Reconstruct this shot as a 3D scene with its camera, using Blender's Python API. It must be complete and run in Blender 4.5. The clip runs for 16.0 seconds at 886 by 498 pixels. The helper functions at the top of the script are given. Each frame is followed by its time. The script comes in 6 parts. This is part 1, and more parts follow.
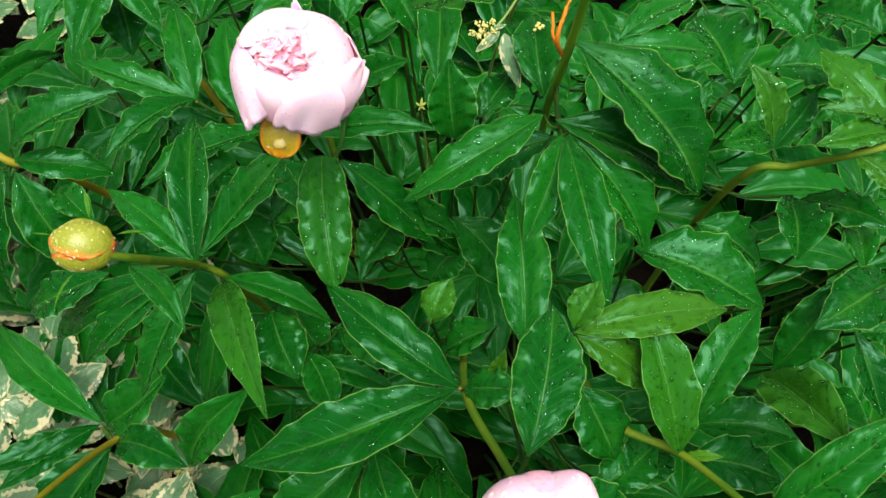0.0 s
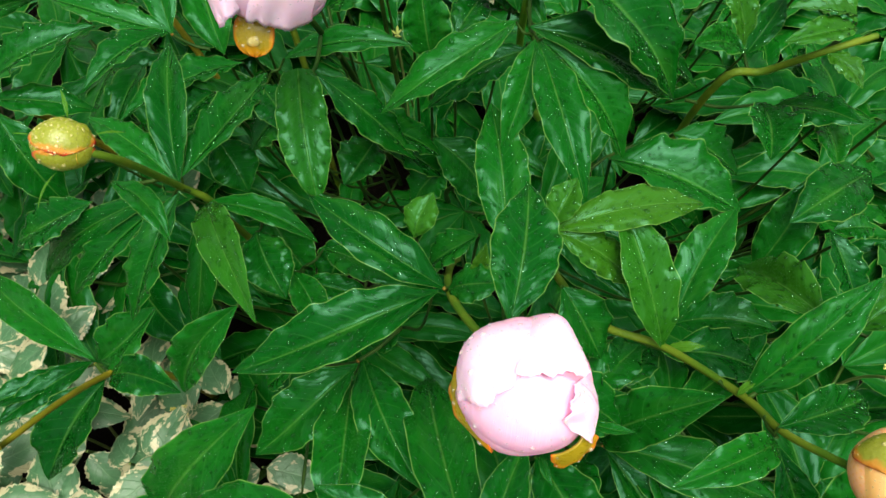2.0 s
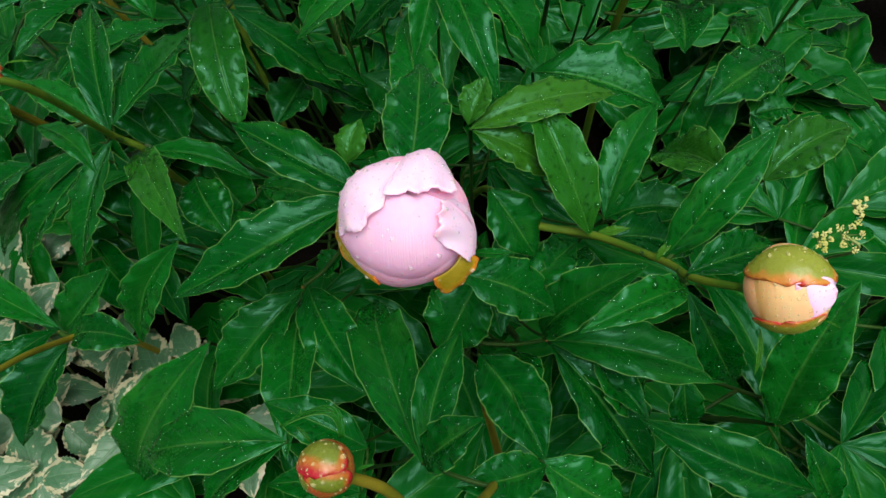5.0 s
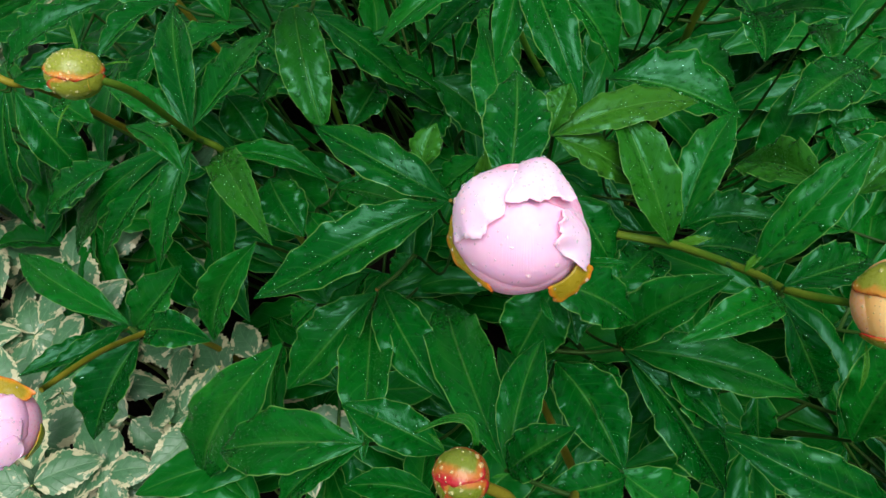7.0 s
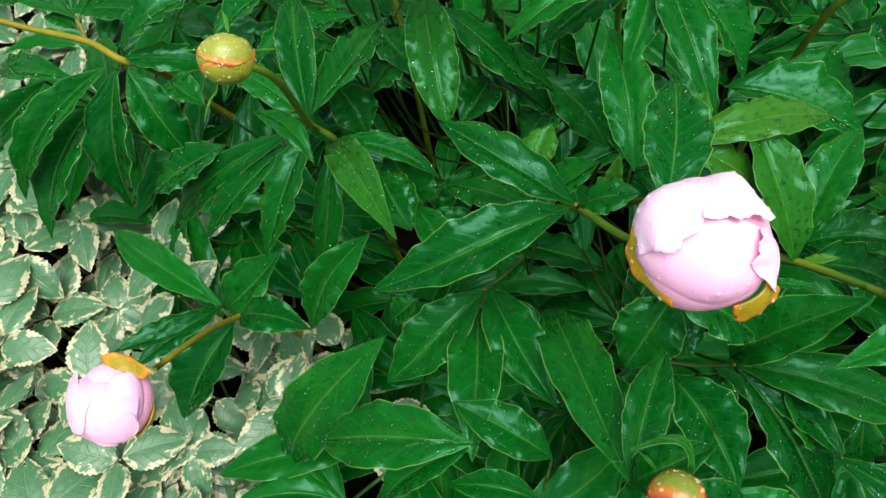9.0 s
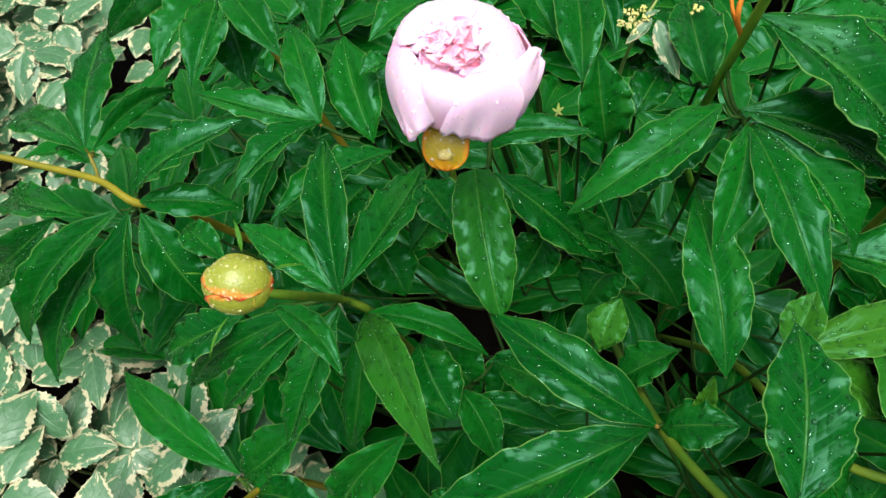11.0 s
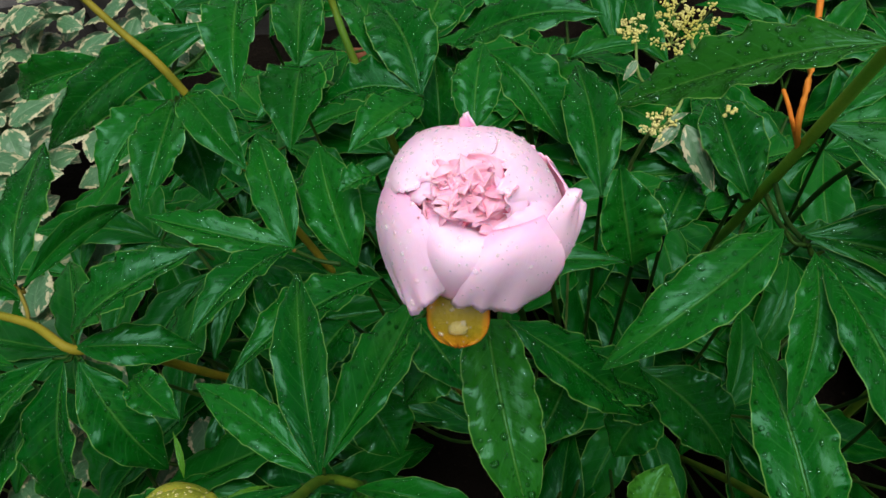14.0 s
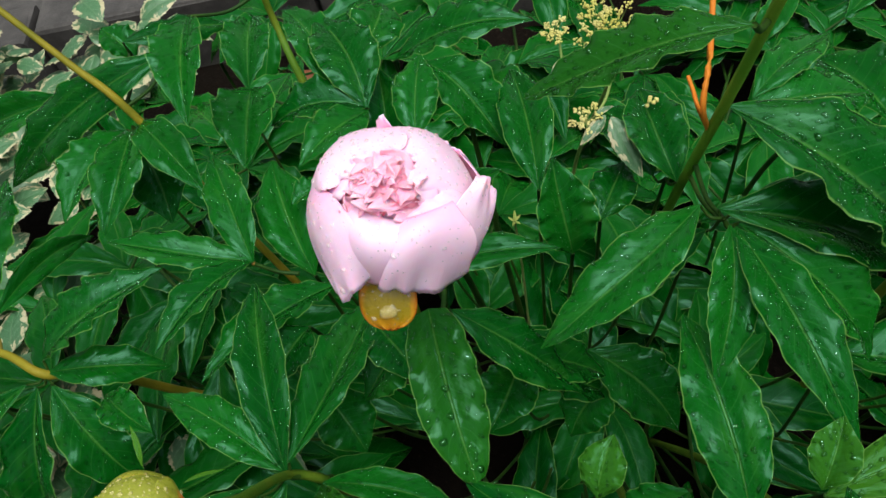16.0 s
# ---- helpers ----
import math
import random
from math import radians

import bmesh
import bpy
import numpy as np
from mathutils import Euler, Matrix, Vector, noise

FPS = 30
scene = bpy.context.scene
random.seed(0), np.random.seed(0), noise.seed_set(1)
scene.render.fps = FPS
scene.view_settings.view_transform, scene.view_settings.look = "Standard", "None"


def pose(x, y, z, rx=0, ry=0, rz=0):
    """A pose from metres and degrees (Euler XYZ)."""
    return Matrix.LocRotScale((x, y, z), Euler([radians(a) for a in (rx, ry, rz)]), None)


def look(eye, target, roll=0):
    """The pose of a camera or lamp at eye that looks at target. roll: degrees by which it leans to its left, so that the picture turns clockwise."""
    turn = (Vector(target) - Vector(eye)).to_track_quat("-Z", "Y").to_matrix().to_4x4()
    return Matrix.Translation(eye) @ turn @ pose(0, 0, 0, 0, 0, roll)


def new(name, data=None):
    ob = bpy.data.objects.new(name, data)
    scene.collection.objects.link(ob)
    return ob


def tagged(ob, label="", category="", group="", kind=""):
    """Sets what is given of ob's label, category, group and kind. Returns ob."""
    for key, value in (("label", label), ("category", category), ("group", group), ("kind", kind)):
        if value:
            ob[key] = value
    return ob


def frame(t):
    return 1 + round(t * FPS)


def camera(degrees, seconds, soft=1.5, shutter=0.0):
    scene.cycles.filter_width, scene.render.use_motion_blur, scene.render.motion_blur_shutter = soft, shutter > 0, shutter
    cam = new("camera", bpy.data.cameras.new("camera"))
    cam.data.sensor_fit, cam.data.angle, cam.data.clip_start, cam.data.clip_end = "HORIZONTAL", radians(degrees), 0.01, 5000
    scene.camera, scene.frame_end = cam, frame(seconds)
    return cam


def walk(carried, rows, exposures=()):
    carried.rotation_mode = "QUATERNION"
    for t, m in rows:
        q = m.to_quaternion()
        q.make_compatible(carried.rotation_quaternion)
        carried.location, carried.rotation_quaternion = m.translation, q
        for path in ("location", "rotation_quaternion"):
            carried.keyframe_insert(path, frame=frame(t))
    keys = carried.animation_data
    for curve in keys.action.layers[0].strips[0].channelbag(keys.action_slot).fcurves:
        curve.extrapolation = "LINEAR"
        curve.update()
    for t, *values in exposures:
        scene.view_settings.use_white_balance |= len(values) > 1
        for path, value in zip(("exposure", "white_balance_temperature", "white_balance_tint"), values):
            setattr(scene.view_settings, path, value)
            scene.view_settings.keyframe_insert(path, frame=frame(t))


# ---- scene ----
cam = camera(60.3, 16.0)
PATH = [
    (0, (0.003, 0.005, 0.805), (0.0, 0.928, -0.969), -0.6),
    (0.5, (0.003, -0.009, 0.798), (0.011, 0.883, -0.992), -0.5),
    (1, (0.005, -0.021, 0.796), (0.017, 0.873, -0.993), -1.5),
    (1.5, (0.004, -0.029, 0.793), (0.015, 0.864, -0.996), -1.9),
    (2, (0.007, -0.037, 0.791), (0.028, 0.844, -1.004), -1.7),
    (2.5, (0.014, -0.048, 0.791), (0.037, 0.847, -0.998), -2.6),
    (3, (0.024, -0.058, 0.787), (0.053, 0.835, -1.002), -3.5),
    (3.5, (0.031, -0.069, 0.783), (0.071, 0.833, -1.002), -4.2),
    (3.7, (0.034, -0.075, 0.782), (0.075, 0.833, -1.0), -4.5),
    (5.8, (0.046, -0.103, 0.772), (0.028, 0.801, -1.012), -10.9),
    (6, (0.04, -0.102, 0.773), (0.012, 0.806, -1.009), -11.1),
    (6.5, (0.025, -0.099, 0.775), (-0.018, 0.814, -1.004), -11.1),
    (7, (0.015, -0.094, 0.777), (-0.041, 0.825, -0.998), -11.0),
    (7.5, (0.003, -0.092, 0.78), (-0.066, 0.835, -0.991), -11.1),
    (8, (-0.013, -0.096, 0.781), (-0.106, 0.832, -0.988), -10.9),
    (8.2, (-0.018, -0.097, 0.781), (-0.119, 0.827, -0.99), -11.2),
    (10.3, (-0.055, -0.015, 0.769), (-0.249, 0.878, -1.01), -14.0),
    (10.5, (-0.053, -0.001, 0.766), (-0.261, 0.899, -1.007), -14.8),
    (11, (-0.044, 0.028, 0.762), (-0.255, 1.008, -0.969), -14.6),
    (11.5, (-0.043, 0.051, 0.749), (-0.247, 1.083, -0.952), -14.4),
    (12, (-0.044, 0.071, 0.737), (-0.225, 1.144, -0.941), -13.4),
    (12.5, (-0.048, 0.083, 0.726), (-0.221, 1.145, -0.96), -13.2),
    (13, (-0.049, 0.09, 0.725), (-0.182, 1.218, -0.921), -11.8),
    (13.5, (-0.055, 0.098, 0.719), (-0.19, 1.237, -0.92), -11.9),
    (14, (-0.059, 0.1, 0.718), (-0.196, 1.237, -0.921), -11.9),
    (14.5, (-0.067, 0.095, 0.721), (-0.201, 1.232, -0.919), -11.5),
    (15, (-0.072, 0.086, 0.723), (-0.205, 1.222, -0.918), -11.5),
    (15.5, (-0.069, 0.073, 0.723), (-0.206, 1.21, -0.916), -12.8),
    (16, (-0.04, 0.079, 0.728), (-0.131, 1.246, -0.893), -14.2),
]
EXPOSURES = [(0.0, 1.65, 7500, -2), (1.5, 1.62, 7400, -1), (2.5, 1.46, 7200, 0), (3.5, 1.08, 6900, 1), (6.0, 0.95, 6500, 1), (7.0, 1.13, 6500, 1), (8.0, 1.34, 6500, 2), (10.5, 1.75, 6600, 3), (11.0, 1.60, 6600, 3), (12.5, 0.96, 6700, 6), (14.5, 0.84, 6700, 5), (15.5, 1.05, 6700, 4), (16.0, 1.07, 6700, 4)]
walk(cam, [(t, look(eye, target, roll)) for t, eye, target, roll in PATH], EXPOSURES)

# ---- sky, sun ----
world = bpy.data.worlds.new("overcast_sky")
scene.world = world
world.use_nodes = True
wn = world.node_tree.nodes
wl = world.node_tree.links
sky = wn.new("ShaderNodeTexSky")
sky.sky_type, sky.sun_disc = "NISHITA", False
sky.sun_elevation, sky.sun_rotation = radians(78), radians(150)
sky.air_density, sky.dust_density, sky.ozone_density = 1.0, 4.0, 1.0
grey = wn.new("ShaderNodeHueSaturation")
grey.inputs["Saturation"].default_value = 0.24
wl.new(sky.outputs["Color"], grey.inputs["Color"])
wl.new(grey.outputs["Color"], wn["Background"].inputs["Color"])
wn["Background"].inputs["Strength"].default_value = 0.062

sun_data = bpy.data.lights.new("sun", "SUN")
sun_data.energy, sun_data.angle, sun_data.color = 2.0, radians(54), (1.0, 0.97, 0.93)
sun = new("sun", sun_data)
SUN_FROM = Vector((math.sin(radians(150)) * math.cos(radians(78)), math.cos(radians(150)) * math.cos(radians(78)), math.sin(radians(78))))
sun.matrix_world = look(SUN_FROM * 20, (0, 0, 0))


# ---- materials ----
class Nodes:
    """Short hands for building a node tree."""

    def __init__(self, name):
        self.m = bpy.data.materials.new(name)
        self.m.use_nodes = True
        self.t = self.m.node_tree
        self.p = self.t.nodes["Principled BSDF"]
        self.out = self.t.nodes["Material Output"]

    def n(self, kind, **inputs):
        node = self.t.nodes.new(kind)
        for k, v in inputs.items():
            self.put(node.inputs[k.replace("_", " ")], v)
        return node

    def put(self, socket, v):
        if isinstance(v, bpy.types.NodeSocket):
            self.t.links.new(v, socket)
        elif isinstance(v, tuple) and len(v) == 3:
            socket.default_value = (*v, 1)
        else:
            socket.default_value = v

    def math(self, op, a, b=0.0, c=0.0):
        node = self.t.nodes.new("ShaderNodeMath")
        node.operation = op
        for i, v in enumerate((a, b, c)):
            self.put(node.inputs[i], v)
        return node.outputs[0]

    def ramp(self, x, lo, hi, a=0.0, b=1.0):
        node = self.t.nodes.new("ShaderNodeMapRange")
        node.interpolation_type = "SMOOTHSTEP"
        for i, v in enumerate((x, lo, hi, a, b)):
            self.put(node.inputs[i], v)
        return node.outputs[0]

    def mix(self, f, a, b):
        node = self.t.nodes.new("ShaderNodeMix")
        node.data_type = "RGBA"
        self.put(node.inputs[0], f)
        self.put(node.inputs[6], a)
        self.put(node.inputs[7], b)
        return node.outputs[2]

    def noise(self, vec, scale, detail=3.0, rough=0.5):
        node = self.n("ShaderNodeTexNoise", Scale=scale, Detail=detail, Roughness=rough)
        if vec is not None:
            self.t.links.new(vec, node.inputs["Vector"])
        return node.outputs["Fac"]

    def uv(self):
        node = self.t.nodes.new("ShaderNodeUVMap")
        sep = self.t.nodes.new("ShaderNodeSeparateXYZ")
        self.t.links.new(node.outputs[0], sep.inputs[0])
        return sep.outputs[0], sep.outputs[1]

    def bump(self, height, strength, distance=0.001):
        node = self.n("ShaderNodeBump", Strength=strength, Distance=distance, Height=height)
        self.t.links.new(node.outputs[0], self.p.inputs["Normal"])

    def world(self):
        return self.t.nodes.new("ShaderNodeNewGeometry").outputs["Position"]

    def obj(self):
        return self.t.nodes.new("ShaderNodeObjectInfo")

    def set(self, **inputs):
        for k, v in inputs.items():
            self.put(self.p.inputs[k.replace("_", " ")], v)
        return self

    def translucent(self, colour, share):
        tr = self.n("ShaderNodeBsdfTranslucent", Color=colour)
        ms = self.t.nodes.new("ShaderNodeMixShader")
        ms.inputs[0].default_value = share
        self.t.links.new(self.p.outputs[0], ms.inputs[1])
        self.t.links.new(tr.outputs[0], ms.inputs[2])
        self.t.links.new(ms.outputs[0], self.out.inputs[0])


def leaf_material():
    """Wet peony leaf: pale midrib, feathered side veins, quilted relief, patches of standing water."""
    k = Nodes("peony_leaf")
    u, v = k.uv()
    info = k.obj()
    pos = k.world()
    side = k.math("ABSOLUTE", k.math("MULTIPLY_ADD", v, 2.0, -1.0))
    rib = k.ramp(side, 0.012, 0.065, 1.0, 0.0)
    # side veins run forward from the midrib
    bend = k.math("MULTIPLY", k.math("POWER", side, 1.3), 0.20)
    s = k.math("FRACT", k.math("MULTIPLY", k.math("SUBTRACT", u, bend), 9.5))
    vein = k.ramp(k.math("ABSOLUTE", k.math("SUBTRACT", s, 0.5)), 0.0, 0.06, 1.0, 0.0)
    vein = k.math("MULTIPLY", vein, k.ramp(side, 0.50, 0.95, 1.0, 0.0))
    edge = k.ramp(side, 0.95, 0.985)
    blot = k.noise(pos, 55, 4)
    fine = k.noise(pos, 900, 3)
    tone = k.t.nodes.new("ShaderNodeSeparateColor")
    k.t.links.new(info.outputs["Color"], tone.inputs[0])
    dark = k.mix(blot, (0.0005, 0.029, 0.0020), (0.0010, 0.053, 0.0038))
    dark = k.mix(k.math("MULTIPLY", info.outputs["Random"], 0.65), dark, (0.0060, 0.096, 0.0075))
    col = k.mix(tone.outputs[0], dark, (0.050, 0.145, 0.010))
    flow = k.t.nodes.new("ShaderNodeCombineXYZ")
    k.put(flow.inputs[0], k.math("MULTIPLY", u, 2.4))
    k.put(flow.inputs[1], k.math("MULTIPLY", v, 3.4))
    k.put(flow.inputs[2], k.math("MULTIPLY", info.outputs["Random"], 50.0))
    pale = k.ramp(k.noise(flow.outputs[0], 0.9, 2, 0.5), 0.52, 0.72)
    col = k.mix(k.math("MULTIPLY", pale, 0.30), col, (0.020, 0.120, 0.012))
    col = k.mix(k.math("MULTIPLY", vein, 0.25), col, (0.03, 0.15, 0.03))
    col = k.mix(k.math("MULTIPLY", rib, 0.24), col, (0.09, 0.24, 0.045))
    col = k.mix(k.math("MULTIPLY", edge, 0.52), col, (0.13, 0.27, 0.06))
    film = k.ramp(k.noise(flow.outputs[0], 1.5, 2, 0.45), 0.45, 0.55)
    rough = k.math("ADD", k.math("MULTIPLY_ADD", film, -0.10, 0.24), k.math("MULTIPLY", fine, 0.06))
    # gloss tinted green-blue: the sky's cool sheen is put in as colour
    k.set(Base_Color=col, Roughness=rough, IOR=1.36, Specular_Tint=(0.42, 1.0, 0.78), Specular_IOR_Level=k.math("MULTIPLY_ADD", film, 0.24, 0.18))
    h = k.math("ADD", k.math("MULTIPLY", k.math("SINE", k.math("MULTIPLY", s, 3.1416)), 0.24), k.math("MULTIPLY", rib, -0.9))
    h = k.math("ADD", h, k.math("MULTIPLY", k.math("SUBTRACT", 1.0, film), k.math("MULTIPLY", fine, 0.25)))
    h = k.math("ADD", h, k.math("MULTIPLY", k.noise(pos, 110, 2), 0.18))
    k.bump(h, 0.50, 0.0011)
    k.translucent((0.018, 0.17, 0.010), 0.06)
    return k.m


def petal_material(name, pale, deep, base):
    """Satin petal: deeper towards its foot, faint veins along it."""
    k = Nodes(name)
    u, v = k.uv()
    pos = k.world()
    streak = k.t.nodes.new("ShaderNodeCombineXYZ")
    k.put(streak.inputs[0], k.math("MULTIPLY", u, 2.0))
    k.put(streak.inputs[1], k.math("MULTIPLY", v, 40.0))
    vein = k.noise(streak.outputs[0], 2.0, 3)
    col = k.mix(k.noise(pos, 90, 3), pale, deep)
    col = k.mix(k.math("MULTIPLY", vein, 0.35), col, deep)
    col = k.mix(k.ramp(u, 0.62, 0.02, 0.0, 0.95), col, base)
    k.set(Base_Color=col, Roughness=0.42, IOR=1.4, Specular_IOR_Level=0.35, Subsurface_Weight=0.35, Subsurface_Scale=0.006)
    k.bump(k.math("ADD", vein, k.noise(pos, 300, 2)), 0.12, 0.0006)
    k.translucent(pale, 0.10)
    return k.m


def sepal_material(name, body, warm, rim, lo=0.62, hi=0.98):
    """Olive sepal that turns orange and red towards its rim."""
    k = Nodes(name)
    u, v = k.uv()
    pos = k.world()
    side = k.math("ABSOLUTE", k.math("MULTIPLY_ADD", v, 2.0, -1.0))
    d = k.math("MAXIMUM", side, u)
    d = k.math("ADD", d, k.math("MULTIPLY", k.math("SUBTRACT", k.noise(pos, 160, 3), 0.5), 0.35))
    col = k.mix(k.noise(pos, 120, 4), body, tuple(0.72 * c for c in body))
    col = k.mix(k.ramp(d, lo, 0.5 * (lo + hi)), col, warm)
    col = k.mix(k.ramp(d, 0.5 * (lo + hi), hi), col, rim)
    k.set(Base_Color=col, Roughness=k.math("MULTIPLY_ADD", k.noise(pos, 500, 2), 0.3, 0.15))
    k.bump(k.noise(pos, 420, 4), 0.35, 0.0008)
    k.translucent(warm, 0.08)
    return k.m


def stem_material(name, a, b):
    k = Nodes(name)
    pos = k.world()
    col = k.mix(k.ramp(k.noise(pos, 45, 4), 0.35, 0.7), a, b)
    col = k.mix(k.math("MULTIPLY", k.noise(pos, 600, 2), 0.4), col, tuple(0.6 * c for c in a))
    k.set(Base_Color=col, Roughness=0.55, Specular_IOR_Level=0.14)
    k.bump(k.noise(pos, 700, 3), 0.3, 0.0006)
    return k.m


def goutweed_material():
    """Grey-green heart, cream margin with a torn border, fine veins."""
    k = Nodes("variegated_leaf")
    u, v = k.uv()
    info = k.obj()
    pos = k.world()
    side = k.math("ABSOLUTE", k.math("MULTIPLY_ADD", v, 2.0, -1.0))
    shift = k.t.nodes.new("ShaderNodeCombineXYZ")
    k.put(shift.inputs[0], k.math("MULTIPLY", u, 3.0))
    k.put(shift.inputs[1], k.math("MULTIPLY", v, 3.0))
    island = k.t.nodes.new("ShaderNodeNewGeometry").outputs["Random Per Island"]
    k.put(shift.inputs[2], k.math("MULTIPLY", k.math("ADD", info.outputs["Random"], island), 40.0))
    patch = k.noise(shift.outputs[0], 1.8, 4, 0.6)
    end = k.math("ABSOLUTE", k.math("MULTIPLY_ADD", u, 2.0, -1.0))
    d = k.math("MAXIMUM", side, k.math("SUBTRACT", end, 0.08))
    d = k.math("ADD", d, k.math("MULTIPLY", k.math("SUBTRACT", patch, 0.5), 2.8))
    cream = k.ramp(d, 0.80, 0.90)
    s = k.math("FRACT", k.math("MULTIPLY", k.math("SUBTRACT", u, k.math("MULTIPLY", side, 0.25)), 6.0))
    vein = k.ramp(k.math("ABSOLUTE", k.math("SUBTRACT", s, 0.5)), 0.0, 0.06, 1.0, 0.0)
    rib = k.ramp(side, 0.02, 0.07, 1.0, 0.0)
    green = k.mix(k.noise(shift.outputs[0], 3.5, 4), (0.016, 0.082, 0.032), (0.075, 0.180, 0.085))
    green = k.mix(k.math("MULTIPLY", k.math("MAXIMUM", vein, rib), 0.25), green, (0.16, 0.26, 0.14))
    pale = k.mix(k.noise(pos, 70, 3), (0.34, 0.31, 0.18), (0.45, 0.42, 0.28))
    col = k.mix(cream, green, pale)
    k.set(Base_Color=col, Roughness=k.math("MULTIPLY_ADD", k.noise(pos, 200, 2), 0.25, 0.25))
    h = k.math("ADD", k.math("MULTIPLY", k.math("MAXIMUM", vein, rib), -0.8), k.noise(pos, 260, 3))
    k.bump(h, 0.5, 0.001)
    k.translucent((0.3, 0.42, 0.16), 0.10)
    return k.m


def soil_material():
    k = Nodes("wet_soil")
    pos = k.world()
    big = k.noise(pos, 14, 6, 0.65)
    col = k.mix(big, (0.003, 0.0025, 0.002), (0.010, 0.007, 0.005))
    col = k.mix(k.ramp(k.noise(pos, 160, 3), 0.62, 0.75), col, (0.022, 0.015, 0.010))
    k.set(Base_Color=col, Roughness=k.math("MULTIPLY_ADD", big, 0.4, 0.6), Specular_IOR_Level=0.06)
    k.bump(k.noise(pos, 90, 6, 0.7), 1.0, 0.01)
    return k.m


def mineral_material(name, a, b, rough=0.75):
    k = Nodes(name)
    pos = k.world()
    col = k.mix(k.ramp(k.noise(pos, 30, 6, 0.65), 0.35, 0.68), a, b)
    col = k.mix(k.math("MULTIPLY", k.ramp(k.noise(pos, 500, 2), 0.5, 0.7), 0.4), col, tuple(0.45 * c for c in a))
    k.set(Base_Color=col, Roughness=rough)
    k.bump(k.noise(pos, 320, 5, 0.7), 0.6, 0.002)
    return k.m


def water_material(name, clear, ior, shine, lens_glow=0.0, tint=(1.0, 1.0, 1.0)):
    """Drops of rain: what lies below shows through, the sky is mirrored by the angle. A pale diffuse share imitates
    light gathered in the drop.
    """
    k = Nodes(name)
    body = k.n("ShaderNodeBsdfTransparent", Color=clear)
    if lens_glow:
        # diffuse colour stands in for the brightness of light focused by the drop
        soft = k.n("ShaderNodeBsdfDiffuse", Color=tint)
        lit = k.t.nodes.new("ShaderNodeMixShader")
        lit.inputs[0].default_value = lens_glow
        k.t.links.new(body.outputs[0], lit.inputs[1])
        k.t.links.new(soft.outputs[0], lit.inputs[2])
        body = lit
    gloss = k.n("ShaderNodeBsdfGlossy", Color=shine, Roughness=0.01)
    ms = k.t.nodes.new("ShaderNodeMixShader")
    k.put(ms.inputs[0], k.n("ShaderNodeFresnel", IOR=ior).outputs[0])
    k.t.links.new(body.outputs[0], ms.inputs[1])
    k.t.links.new(gloss.outputs[0], ms.inputs[2])
    k.t.links.new(ms.outputs[0], k.out.inputs[0])
    return k.m


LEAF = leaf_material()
PETAL = petal_material("petal_pink", (1.0, 0.67, 0.84), (1.0, 0.51, 0.74), (0.99, 0.36, 0.62))
PETAL_BODY = petal_material("petal_body", (0.96, 0.53, 0.73), (0.95, 0.43, 0.65), (0.94, 0.32, 0.56))
# deep pink heart; its reds also stand in for light glowing through folds
PETAL_DEEP = petal_material("petal_deep_pink", (1.0, 0.60, 0.74), (1.0, 0.34, 0.52), (0.98, 0.03, 0.14))
PETAL_CORE = petal_material("petal_core", (0.95, 0.24, 0.42), (0.92, 0.12, 0.30), (0.90, 0.06, 0.22))
PETAL_PEACH = petal_material("petal_peach", (0.92, 0.52, 0.26), (0.91, 0.44, 0.24), (0.90, 0.40, 0.08))
SEPAL = sepal_material("sepal_olive", (0.30, 0.33, 0.035), (0.50, 0.28, 0.02), (0.60, 0.10, 0.03), 0.94, 1.15)
SEPAL_RED = sepal_material("sepal_red_rim", (0.25, 0.28, 0.030), (0.50, 0.20, 0.03), (0.48, 0.025, 0.02), 0.76, 1.02)
SEPAL_DARK = sepal_material("sepal_dark_red", (0.15, 0.19, 0.018), (0.38, 0.12, 0.02), (0.34, 0.010, 0.02), 0.56, 0.94)
SEPAL_GOLD = sepal_material("sepal_gold", (0.31, 0.23, 0.013), (0.46, 0.22, 0.012), (0.55, 0.13, 0.015), 0.68, 1.02)
STEM = stem_material("stem_green", (0.010, 0.040, 0.005), (0.028, 0.068, 0.008))
STEM_OLIVE = stem_material("stem_olive", (0.055, 0.130, 0.010), (0.125, 0.170, 0.015))
STEM_FRESH = stem_material("stem_fresh", (0.08, 0.24, 0.018), (0.15, 0.28, 0.025))
STEM_AMBER = stem_material("stem_amber", (0.13, 0.13, 0.010), (0.22, 0.18, 0.016))
STALK_RED = stem_material("stalk_orange", (0.50, 0.14, 0.015), (0.55, 0.24, 0.03))
JOINT = stem_material("joint_rust", (0.13, 0.07, 0.012), (0.17, 0.15, 0.025))
GOUTWEED = goutweed_material()
GOUT_STALK = stem_material("goutweed_stalk", (0.14, 0.24, 0.06), (0.26, 0.30, 0.10))
SEEDLING = stem_material("seedling_leaf", (0.30, 0.40, 0.08), (0.45, 0.48, 0.16))
FLORET = stem_material("floret_cream", (0.50, 0.46, 0.11), (0.62, 0.57, 0.26))
SOIL = soil_material()
STONE = mineral_material("grey_stone", (0.028, 0.026, 0.027), (0.060, 0.056, 0.056))
BRICK = mineral_material("terracotta", (0.30, 0.075, 0.035), (0.42, 0.15, 0.08))
# drops on leaves: glints coloured green to imitate light bent through them
WATER = water_material("water", (0.90, 0.95, 0.90), 1.52, (0.55, 1.0, 0.70))
